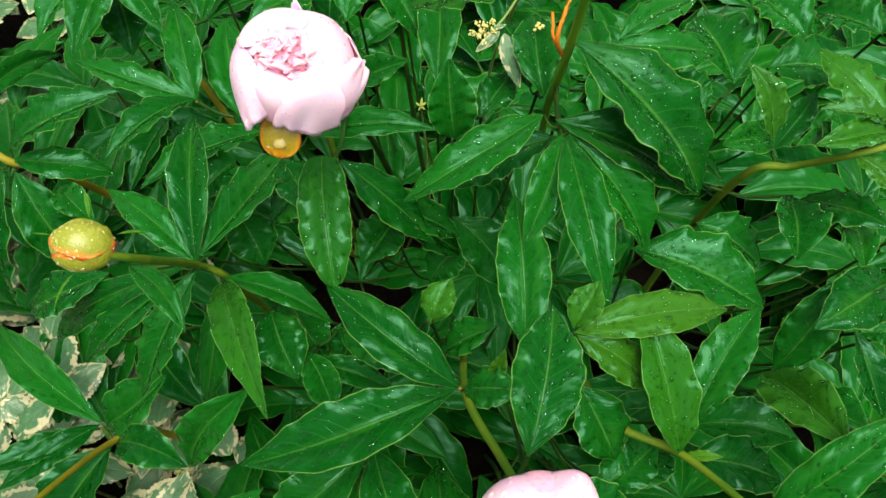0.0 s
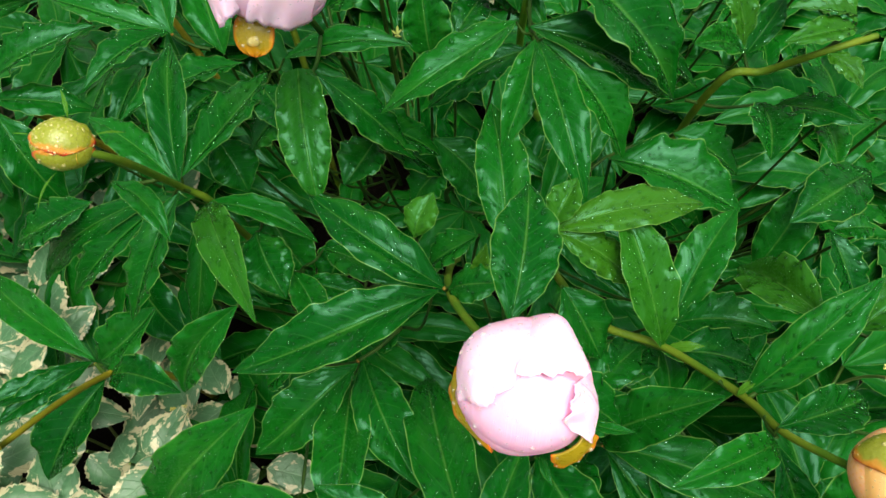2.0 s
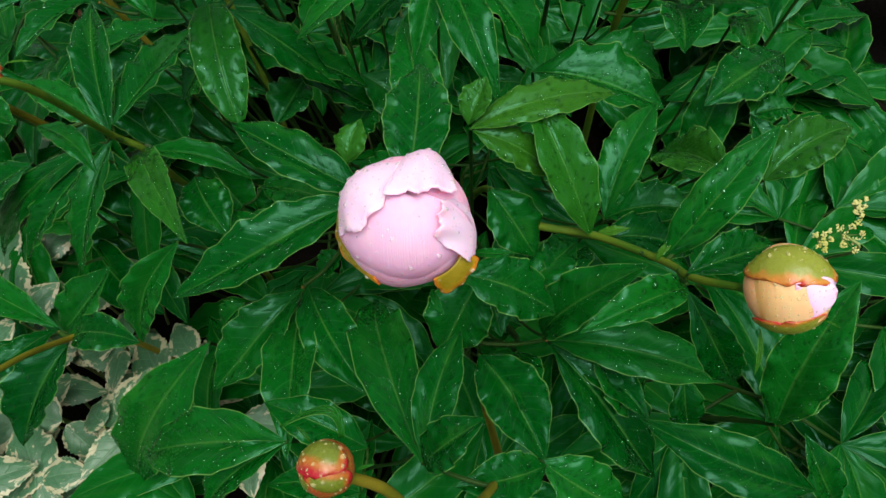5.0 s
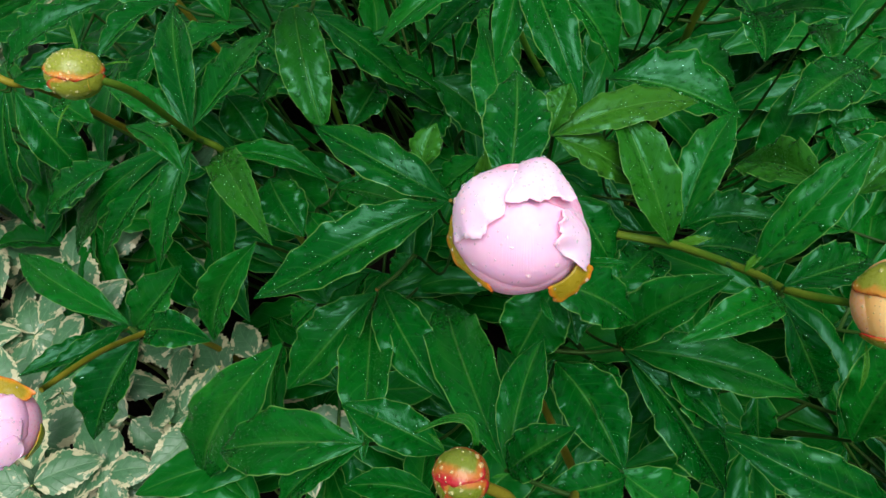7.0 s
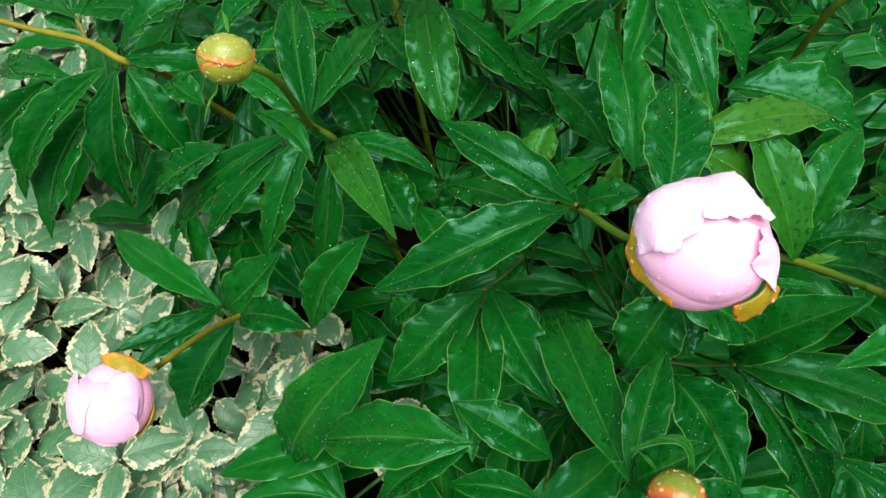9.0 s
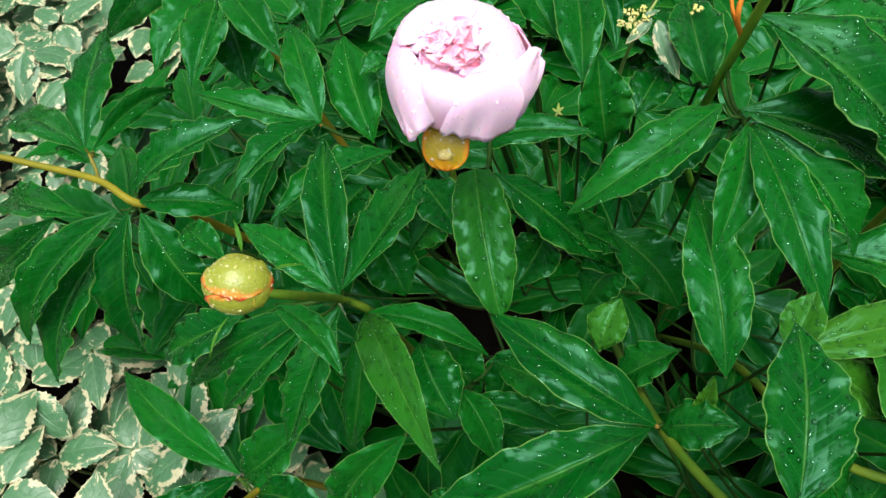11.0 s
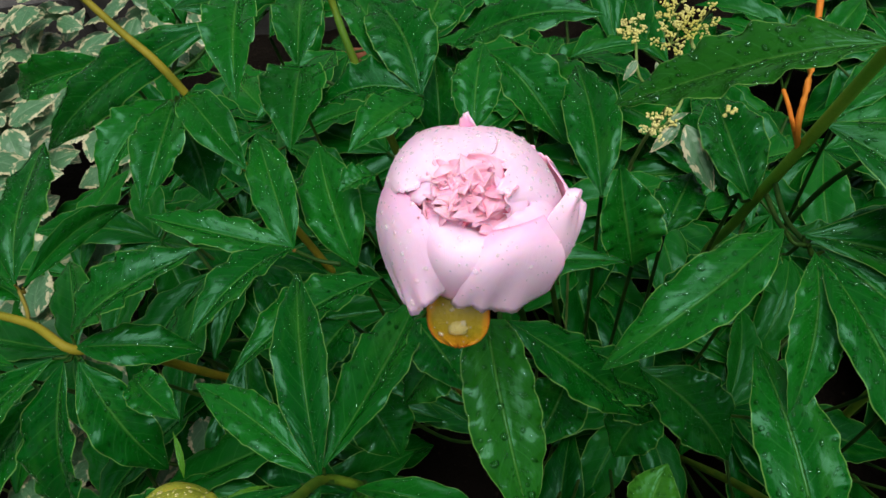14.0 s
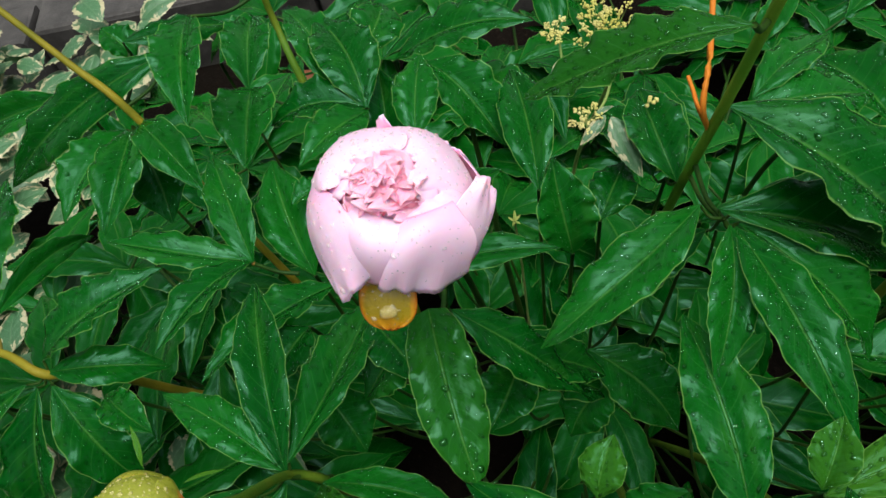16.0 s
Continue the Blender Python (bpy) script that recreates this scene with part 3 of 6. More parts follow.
k = leaf(s_f1, (-0.054, 0.327, 0.364), (-0.061, 0.366, 0.376), ((-0.061, 0.366, 0.376),))
leaflet(k, (-0.061, 0.366, 0.376), (-0.019, 0.356, 0.408), 0.022, 0.08, roll=-26)
k = leaf(s_f1, (-0.052, 0.356, 0.308), (-0.165, 0.434, 0.351), ((-0.165, 0.434, 0.351),))
leaflet(k, (-0.165, 0.434, 0.351), (-0.160, 0.363, 0.356), 0.030, 0.08, roll=1)

# peony stem with a globe-shaped opening pink bloom
s_f2 = thing("peony_stem", (0.040, 0.340, 0.000), "peony stem with a globe-shaped opening pink bloom", "peony", "peony stems")
tube("stem", s_f2, ((0.040, 0.340, 0.000), (0.020, 0.220, 0.240), (0.014, 0.129, 0.398), (0.028, 0.082, 0.450), (0.036, 0.047, 0.515)), 0.003, 0.0017, STEM_OLIVE)
k = leaf(s_f2, (0.014, 0.129, 0.398), (0.011, 0.128, 0.406), ((0.011, 0.128, 0.406), (0.008, 0.127, 0.406), (0.013, 0.127, 0.406), (0.027, 0.132, 0.408),))
joint(k, (0.011, 0.128, 0.406))
leaflet(k, (0.011, 0.128, 0.406), (-0.063, 0.185, 0.418), 0.029, 0.1, roll=-5)
leaflet(k, (0.008, 0.127, 0.406), (-0.107, 0.091, 0.391), 0.034, 0.1, roll=2)
leaflet(k, (0.013, 0.127, 0.406), (0.043, 0.121, 0.425), 0.023, 0.1, roll=1)
leaflet(k, (0.027, 0.132, 0.408), (0.034, 0.140, 0.435), 0.009, 0.08, roll=-17, tone=0.5)
k = leaf(s_f2, (0.032, 0.065, 0.483), (0.036, 0.072, 0.497), ((0.036, 0.072, 0.497),))
leaflet(k, (0.036, 0.072, 0.497), (0.050, 0.137, 0.499), 0.030, 0.08, roll=-6)
k = leaf(s_f2, (-0.017, 0.129, 0.344), (-0.044, 0.112, 0.336), ((-0.044, 0.111, 0.335), (-0.050, 0.106, 0.322), (-0.041, 0.113, 0.336),))
joint(k, (-0.044, 0.112, 0.336))
leaflet(k, (-0.044, 0.111, 0.335), (-0.112, 0.064, 0.306), 0.036, 0.12, roll=2)
leaflet(k, (-0.050, 0.106, 0.322), (-0.058, 0.002, 0.346), 0.034, 0.1, roll=-6)
leaflet(k, (-0.041, 0.113, 0.336), (-0.007, 0.032, 0.338), 0.033, 0.1, roll=1)
k = leaf(s_f2, (0.018, 0.186, 0.299), (-0.090, 0.120, 0.308), ((-0.090, 0.120, 0.308),))
leaflet(k, (-0.090, 0.120, 0.308), (-0.110, 0.112, 0.293), 0.021, 0.08, roll=-7)

# peony stem ending in a round yellow-green bud
s_ba = thing("peony_stem", (-0.125, 0.250, 0.000), "peony stem ending in a round yellow-green bud", "peony", "peony stems")
tube("stem", s_ba, ((-0.125, 0.250, 0.000), (-0.130, 0.240, 0.220), (-0.136, 0.222, 0.330), (-0.137, 0.215, 0.368), (-0.146, 0.209, 0.395), (-0.137, 0.168, 0.483), (-0.141, 0.157, 0.509), (-0.150, 0.159, 0.511)), 0.003, 0.0017, STEM_OLIVE)
k = leaf(s_ba, (-0.143, 0.211, 0.385), (-0.146, 0.209, 0.395), ((-0.146, 0.210, 0.395), (-0.144, 0.214, 0.397), (-0.147, 0.211, 0.396), (-0.146, 0.206, 0.393), (-0.157, 0.211, 0.386), (-0.165, 0.209, 0.374),))
joint(k, (-0.146, 0.209, 0.395))
leaflet(k, (-0.146, 0.210, 0.395), (-0.159, 0.312, 0.407), 0.025, 0.1, roll=-4)
leaflet(k, (-0.144, 0.214, 0.397), (-0.104, 0.315, 0.368), 0.030, 0.06, roll=3)
leaflet(k, (-0.147, 0.211, 0.396), (-0.206, 0.258, 0.402), 0.022, 0.08, roll=-5)
leaflet(k, (-0.146, 0.206, 0.393), (-0.186, 0.144, 0.341), 0.028, 0.12, roll=-7)
leaflet(k, (-0.157, 0.211, 0.386), (-0.284, 0.207, 0.273), 0.023, 0.12, roll=28)
leaflet(k, (-0.165, 0.209, 0.374), (-0.238, 0.175, 0.317), 0.024, 0.1, roll=6)
k = leaf(s_ba, (-0.143, 0.194, 0.428), (-0.165, 0.185, 0.441), ((-0.165, 0.185, 0.441),))
leaflet(k, (-0.165, 0.185, 0.441), (-0.130, 0.148, 0.439), 0.014, 0.12, roll=7)
k = leaf(s_ba, (-0.135, 0.218, 0.361), (-0.210, 0.215, 0.371), ((-0.210, 0.215, 0.371),))
leaflet(k, (-0.210, 0.215, 0.371), (-0.272, 0.205, 0.338), 0.031, 0.1, roll=4)
k = leaf(s_ba, (-0.134, 0.219, 0.357), (-0.137, 0.215, 0.368), ((-0.137, 0.213, 0.367), (-0.137, 0.212, 0.367), (-0.138, 0.212, 0.367),))
joint(k, (-0.137, 0.215, 0.368))
leaflet(k, (-0.137, 0.213, 0.367), (-0.068, 0.188, 0.351), 0.017, 0.12, roll=2)
leaflet(k, (-0.137, 0.212, 0.367), (-0.088, 0.108, 0.418), 0.024, 0.12, roll=-6, tone=0.2)
leaflet(k, (-0.138, 0.212, 0.367), (-0.162, 0.154, 0.292), 0.022, 0.12, roll=1)

# peony stem with a small red and olive bud
s_bb = thing("peony_stem", (0.060, 0.160, 0.000), "peony stem with a small red and olive bud", "peony", "peony stems")
tube("stem", s_bb, ((0.060, 0.160, 0.000), (0.062, 0.011, 0.263), (0.060, -0.016, 0.318), (0.053, -0.034, 0.370), (0.036, -0.057, 0.450), (0.0239, -0.0607, 0.512), (0.0176, -0.0572, 0.542), (0.0100, -0.0560, 0.562)), 0.003, 0.0016, STEM_AMBER)
k = leaf(s_bb, (0.062, 0.011, 0.263), (-0.111, 0.092, 0.317), ((-0.111, 0.092, 0.317),))
leaflet(k, (-0.111, 0.092, 0.317), (-0.208, 0.041, 0.186), 0.048, 0.12, roll=22)
k = leaf(s_bb, (0.058, -0.022, 0.335), (-0.057, 0.012, 0.348), ((-0.057, 0.012, 0.349), (-0.058, 0.011, 0.348),))
leaflet(k, (-0.057, 0.012, 0.349), (-0.157, 0.031, 0.301), 0.040, 0.1, roll=1)
leaflet(k, (-0.058, 0.011, 0.348), (-0.114, -0.011, 0.316), 0.024, 0.1, roll=-7)
k = leaf(s_bb, (0.060, -0.016, 0.318), (-0.017, -0.007, 0.331), ((-0.013, 0.004, 0.337), (-0.021, -0.018, 0.325),))
leaflet(k, (-0.013, 0.004, 0.337), (-0.067, 0.035, 0.354), 0.027, 0.1)
leaflet(k, (-0.021, -0.018, 0.325), (-0.074, -0.006, 0.328), 0.019, 0.08, roll=7)
k = leaf(s_bb, (0.053, -0.034, 0.370), (0.020, -0.020, 0.389), ((0.020, -0.020, 0.389), (0.021, -0.019, 0.389), (0.021, -0.021, 0.389),))
leaflet(k, (0.020, -0.020, 0.389), (-0.002, 0.110, 0.300), 0.036, 0.12, roll=1)
leaflet(k, (0.021, -0.019, 0.389), (0.050, 0.046, 0.388), 0.023, 0.1, roll=-7)
leaflet(k, (0.021, -0.021, 0.389), (0.054, -0.014, 0.432), 0.024, 0.08)
k = leaf(s_bb, (0.060, -0.016, 0.318), (0.067, 0.090, 0.354), ((0.067, 0.090, 0.354),))
leaflet(k, (0.067, 0.090, 0.354), (0.037, 0.057, 0.327), 0.041, 0.08, roll=7)
k = leaf(s_bb, (0.060, -0.016, 0.318), (0.059, 0.046, 0.343), ((0.059, 0.046, 0.343),))
leaflet(k, (0.059, 0.046, 0.343), (0.085, -0.020, 0.341), 0.037, 0.08, roll=-1)
k = leaf(s_bb, (0.058, -0.022, 0.335), (0.083, -0.021, 0.346), ((0.084, -0.024, 0.350), (0.082, -0.019, 0.342),))
leaflet(k, (0.084, -0.024, 0.350), (0.034, -0.031, 0.370), 0.026, 0.08, roll=6)
leaflet(k, (0.082, -0.019, 0.342), (0.131, -0.047, 0.304), 0.036, 0.08, roll=-2)

# arching peony stem with a peach-pink bud
s_bc = thing("peony_stem", (0.080, 0.340, 0.000), "arching peony stem with a peach-pink bud", "peony", "peony stems")
tube("stem", s_bc, ((0.080, 0.340, 0.000), (0.090, 0.220, 0.240), (0.101, 0.128, 0.347), (0.137, 0.101, 0.366), (0.159, 0.059, 0.409), (0.160, 0.033, 0.443), (0.169, 0.011, 0.476)), 0.003, 0.0017, STEM_OLIVE)
k = leaf(s_bc, (0.119, 0.114, 0.356), (0.138, 0.099, 0.365), ((0.136, 0.100, 0.365), (0.140, 0.098, 0.364),))
leaflet(k, (0.136, 0.100, 0.365), (0.111, 0.179, 0.420), 0.031, 0.1, tone=0.2)
leaflet(k, (0.140, 0.098, 0.364), (0.201, 0.090, 0.342), 0.033, 0.12, roll=6)
k = leaf(s_bc, (0.098, 0.151, 0.320), (0.153, 0.124, 0.340), ((0.153, 0.124, 0.340), (0.153, 0.124, 0.340),))
leaflet(k, (0.153, 0.124, 0.340), (0.204, 0.195, 0.357), 0.030, 0.1, roll=7)
leaflet(k, (0.153, 0.124, 0.340), (0.214, 0.113, 0.348), 0.031, 0.12, roll=-1)
k = leaf(s_bc, (0.153, 0.070, 0.398), (0.159, 0.059, 0.409), ((0.159, 0.059, 0.409),))
leaflet(k, (0.159, 0.059, 0.409), (0.223, 0.102, 0.452), 0.025, 0.1, roll=-2)
k = leaf(s_bc, (0.159, 0.043, 0.430), (0.157, 0.031, 0.442), ((0.158, 0.035, 0.444), (0.157, 0.029, 0.441), (0.157, 0.028, 0.440),))
leaflet(k, (0.158, 0.035, 0.444), (0.210, 0.050, 0.427), 0.023, 0.1, roll=-3)
leaflet(k, (0.157, 0.029, 0.441), (0.099, 0.008, 0.463), 0.018, 0.14, roll=4)
leaflet(k, (0.157, 0.028, 0.440), (0.186, -0.003, 0.379), 0.021, 0.14, roll=-34)
k = leaf(s_bc, (0.159, 0.056, 0.413), (0.207, 0.085, 0.434), ((0.199, 0.087, 0.435), (0.214, 0.083, 0.433),))
leaflet(k, (0.199, 0.087, 0.435), (0.189, 0.147, 0.372), 0.032, 0.08, roll=27, tone=0.25)
leaflet(k, (0.214, 0.083, 0.433), (0.264, 0.102, 0.441), 0.028, 0.1, roll=-2, tone=0.2)
k = leaf(s_bc, (0.101, 0.128, 0.347), (0.074, 0.156, 0.415), ((0.074, 0.156, 0.415), (0.075, 0.155, 0.414), (0.073, 0.158, 0.416),))
leaflet(k, (0.074, 0.156, 0.415), (0.165, 0.175, 0.401), 0.025, 0.12, roll=-7, tone=0.45)
leaflet(k, (0.075, 0.155, 0.414), (0.121, 0.132, 0.384), 0.025, 0.1, tone=0.35)
leaflet(k, (0.073, 0.158, 0.416), (0.088, 0.181, 0.428), 0.019, 0.08, roll=7, tone=0.3)
k = leaf(s_bc, (0.101, 0.128, 0.347), (0.081, 0.138, 0.376), ((0.081, 0.138, 0.376),))
leaflet(k, (0.081, 0.138, 0.376), (0.104, 0.102, 0.346), 0.035, 0.08)
k = leaf(s_bc, (0.098, 0.151, 0.320), (0.101, 0.086, 0.338), ((0.092, 0.086, 0.338), (0.110, 0.085, 0.338),))
leaflet(k, (0.092, 0.086, 0.338), (0.133, 0.115, 0.331), 0.029, 0.08, roll=7)
leaflet(k, (0.110, 0.085, 0.338), (0.142, 0.117, 0.319), 0.033, 0.08, roll=6)
k = leaf(s_bc, (0.114, 0.118, 0.354), (0.054, 0.073, 0.401), ((0.054, 0.073, 0.401),))
leaflet(k, (0.054, 0.073, 0.401), (0.105, 0.055, 0.367), 0.035, 0.08, roll=-1)

# low peony stem with a closed pink bloom
s_f3 = thing("peony_stem", (-0.205, 0.170, 0.000), "low peony stem with a closed pink bloom", "peony", "peony stems")
tube("stem", s_f3, ((-0.205, 0.170, 0.000), (-0.212, 0.165, 0.120), (-0.222, 0.150, 0.235), (-0.232, 0.133, 0.268), (-0.232, 0.098, 0.326), (-0.238, 0.062, 0.370)), 0.003, 0.0018, STEM_AMBER)
k = leaf(s_f3, (-0.224, 0.146, 0.242), (-0.248, 0.148, 0.251), ((-0.248, 0.151, 0.253), (-0.250, 0.150, 0.252), (-0.263, 0.147, 0.251), (-0.233, 0.131, 0.264), (-0.229, 0.134, 0.265), (-0.249, 0.152, 0.242),))
joint(k, (-0.248, 0.148, 0.251))
leaflet(k, (-0.248, 0.151, 0.253), (-0.355, 0.235, 0.240), 0.028, 0.1, roll=-1)
leaflet(k, (-0.250, 0.150, 0.252), (-0.306, 0.102, 0.263), 0.021, 0.1, roll=6)
leaflet(k, (-0.263, 0.147, 0.251), (-0.321, 0.113, 0.269), 0.021, 0.05, roll=-2)
leaflet(k, (-0.233, 0.131, 0.264), (-0.276, 0.069, 0.235), 0.042, 0.1, roll=5)
leaflet(k, (-0.229, 0.134, 0.265), (-0.168, 0.111, 0.291), 0.027, 0.12, roll=-9)
leaflet(k, (-0.249, 0.152, 0.242), (-0.193, 0.175, 0.289), 0.037, 0.05, roll=-12)

# peony stem leaning out over the variegated ground cover
s_q = thing("peony_stem", (-0.100, 0.420, 0.000), "peony stem leaning out over the variegated ground cover", "peony", "peony stems")
tube("stem", s_q, ((-0.100, 0.420, 0.000), (-0.240, 0.360, 0.180), (-0.285, 0.320, 0.330), (-0.299, 0.306, 0.363), (-0.326, 0.323, 0.368), (-0.372, 0.336, 0.375), (-0.410, 0.337, 0.398)), 0.0034, 0.0021, STEM_AMBER)
k = leaf(s_q, (-0.296, 0.310, 0.355), (-0.299, 0.306, 0.363), ((-0.299, 0.313, 0.367), (-0.298, 0.307, 0.363), (-0.296, 0.300, 0.359), (-0.304, 0.300, 0.360), (-0.310, 0.302, 0.362),))
joint(k, (-0.299, 0.306, 0.363))
leaflet(k, (-0.299, 0.313, 0.367), (-0.221, 0.348, 0.387), 0.037, 0.1, roll=3)
leaflet(k, (-0.298, 0.307, 0.363), (-0.231, 0.308, 0.343), 0.025, 0.12, roll=-5)
leaflet(k, (-0.296, 0.300, 0.359), (-0.264, 0.257, 0.296), 0.034, 0.12, roll=2)
leaflet(k, (-0.304, 0.300, 0.360), (-0.327, 0.240, 0.261), 0.040, 0.1)
leaflet(k, (-0.310, 0.302, 0.362), (-0.408, 0.244, 0.281), 0.030, 0.12, roll=21)
k = leaf(s_q, (-0.279, 0.325, 0.311), (-0.341, 0.305, 0.335), ((-0.334, 0.298, 0.328), (-0.348, 0.312, 0.341),))
leaflet(k, (-0.334, 0.298, 0.328), (-0.402, 0.225, 0.247), 0.044, 0.1, roll=5)
leaflet(k, (-0.348, 0.312, 0.341), (-0.462, 0.376, 0.283), 0.031, 0.1)
k = leaf(s_q, (-0.279, 0.325, 0.311), (-0.376, 0.317, 0.336), ((-0.376, 0.317, 0.336),))
leaflet(k, (-0.376, 0.317, 0.336), (-0.498, 0.329, 0.238), 0.033, 0.08, roll=45)
k = leaf(s_q, (-0.326, 0.323, 0.368), (-0.338, 0.346, 0.368), ((-0.338, 0.345, 0.370), (-0.339, 0.348, 0.372), (-0.334, 0.346, 0.371), (-0.342, 0.345, 0.359),), material=JOINT)
leaflet(k, (-0.338, 0.345, 0.370), (-0.466, 0.423, 0.310), 0.029, 0.1, roll=-3)
leaflet(k, (-0.339, 0.348, 0.372), (-0.346, 0.457, 0.377), 0.035, 0.1, roll=2)
leaflet(k, (-0.334, 0.346, 0.371), (-0.313, 0.442, 0.320), 0.018, 0.08, roll=-46)
leaflet(k, (-0.342, 0.345, 0.359), (-0.372, 0.361, 0.360), 0.017, 0.08, roll=1)

# thick upright peony stem with long drooping leaves
s_u = thing("peony_stem", (0.160, 0.480, 0.000), "thick upright peony stem with long drooping leaves", "peony", "peony stems")
tube("stem", s_u, ((0.160, 0.480, 0.000), (0.100, 0.420, 0.200), (0.079, 0.354, 0.346), (0.076, 0.312, 0.462), (0.074, 0.289, 0.525), (0.071, 0.262, 0.600)), 0.0034, 0.0022, STEM_FRESH)
k = leaf(s_u, (0.077, 0.328, 0.418), (0.071, 0.275, 0.439), ((0.062, 0.282, 0.443), (0.070, 0.279, 0.441), (0.073, 0.272, 0.438), (0.075, 0.271, 0.437), (0.077, 0.272, 0.438),))
leaflet(k, (0.062, 0.282, 0.443), (-0.021, 0.236, 0.421), 0.029, 0.12, roll=1)
leaflet(k, (0.070, 0.279, 0.441), (0.170, 0.265, 0.380), 0.041, 0.12, roll=-13)
leaflet(k, (0.073, 0.272, 0.438), (0.048, 0.208, 0.415), 0.022, 0.12, roll=7)
leaflet(k, (0.075, 0.271, 0.437), (0.094, 0.170, 0.414), 0.028, 0.14, roll=-1)
leaflet(k, (0.077, 0.272, 0.438), (0.127, 0.218, 0.385), 0.034, 0.14, roll=6)
k = leaf(s_u, (0.076, 0.312, 0.462), (0.077, 0.306, 0.478), ((0.077, 0.306, 0.478),))
leaflet(k, (0.077, 0.306, 0.478), (0.159, 0.249, 0.406), 0.051, 0.14)
k = leaf(s_u, (0.077, 0.333, 0.404), (0.079, 0.292, 0.414), ((0.085, 0.291, 0.425), (0.074, 0.294, 0.404),))
leaflet(k, (0.085, 0.291, 0.425), (0.185, 0.270, 0.385), 0.031, 0.1, roll=-3)
leaflet(k, (0.074, 0.294, 0.404), (0.007, 0.275, 0.372), 0.034, 0.08, roll=-2)
k = leaf(s_u, (0.078, 0.343, 0.375), (0.048, 0.153, 0.397), ((0.048, 0.153, 0.397),))
leaflet(k, (0.048, 0.153, 0.397), (0.045, 0.243, 0.417), 0.031, 0.1, roll=5)
k = leaf(s_u, (0.073, 0.282, 0.544), (0.058, 0.263, 0.560), ((0.058, 0.263, 0.560),))
leaflet(k, (0.058, 0.263, 0.560), (-0.014, 0.284, 0.527), 0.027, 0.06, roll=-4, tone=0.12)

# peony stem with small rounded upper leaves
s_x = thing("peony_stem", (0.205, 0.330, 0.000), "peony stem with small rounded upper leaves", "peony", "peony stems")
tube("stem", s_x, ((0.205, 0.330, 0.000), (0.207, 0.312, 0.240), (0.210, 0.290, 0.366), (0.236, 0.288, 0.377), (0.257, 0.272, 0.414), (0.290, 0.279, 0.418)), 0.0034, 0.0021, STEM_OLIVE)
k = leaf(s_x, (0.200, 0.295, 0.344), (0.294, 0.214, 0.362), ((0.294, 0.214, 0.362),))
leaflet(k, (0.294, 0.214, 0.362), (0.223, 0.171, 0.379), 0.037, 0.08, roll=7)
k = leaf(s_x, (0.187, 0.308, 0.301), (0.224, 0.169, 0.310), ((0.224, 0.169, 0.310),))
leaflet(k, (0.224, 0.169, 0.310), (0.259, 0.214, 0.369), 0.032, 0.08, roll=-1)
k = leaf(s_x, (0.196, 0.299, 0.334), (0.129, 0.240, 0.352), ((0.129, 0.240, 0.352),))
leaflet(k, (0.129, 0.240, 0.352), (0.214, 0.202, 0.338), 0.049, 0.08, roll=6)
k = leaf(s_x, (0.196, 0.299, 0.334), (0.247, 0.283, 0.347), ((0.242, 0.284, 0.347), (0.252, 0.281, 0.346),))
leaflet(k, (0.242, 0.284, 0.347), (0.227, 0.221, 0.370), 0.035, 0.08, roll=-1, peak=0.6)
leaflet(k, (0.252, 0.281, 0.346), (0.285, 0.236, 0.385), 0.031, 0.1, roll=-5)
k = leaf(s_x, (0.228, 0.288, 0.374), (0.223, 0.301, 0.383), ((0.223, 0.299, 0.382), (0.223, 0.304, 0.385), (0.224, 0.299, 0.382),))
leaflet(k, (0.223, 0.299, 0.382), (0.167, 0.265, 0.435), 0.022, 0.06, roll=23, peak=0.6)
leaflet(k, (0.223, 0.304, 0.385), (0.204, 0.343, 0.417), 0.021, 0.1, roll=4, tone=0.3)
leaflet(k, (0.224, 0.299, 0.382), (0.253, 0.332, 0.400), 0.018, 0.08, roll=-4)
k = leaf(s_x, (0.255, 0.274, 0.410), (0.273, 0.283, 0.420), ((0.278, 0.287, 0.422), (0.278, 0.291, 0.424), (0.278, 0.284, 0.420), (0.257, 0.271, 0.414),))
leaflet(k, (0.278, 0.287, 0.422), (0.244, 0.344, 0.429), 0.030, 0.08, roll=-2, tone=0.3)
leaflet(k, (0.278, 0.291, 0.424), (0.235, 0.297, 0.427), 0.018, 0.08, roll=-3, tone=0.3)
leaflet(k, (0.278, 0.284, 0.420), (0.227, 0.271, 0.425), 0.018, 0.08, roll=4, tone=0.3)
leaflet(k, (0.257, 0.271, 0.414), (0.274, 0.244, 0.411), 0.016, 0.08, roll=-4, tone=0.4)
k = leaf(s_x, (0.193, 0.302, 0.323), (0.286, 0.270, 0.340), ((0.286, 0.270, 0.340),))
leaflet(k, (0.286, 0.270, 0.340), (0.272, 0.216, 0.364), 0.022, 0.08, roll=-9)
k = leaf(s_x, (0.196, 0.299, 0.334), (0.295, 0.181, 0.345), ((0.295, 0.181, 0.345),))
leaflet(k, (0.295, 0.181, 0.345), (0.268, 0.181, 0.345), 0.022, 0.08, roll=-5)
k = leaf(s_x, (0.255, 0.274, 0.410), (0.313, 0.239, 0.422), ((0.313, 0.239, 0.422),))
leaflet(k, (0.313, 0.239, 0.422), (0.309, 0.222, 0.390), 0.012, 0.08, roll=-42)

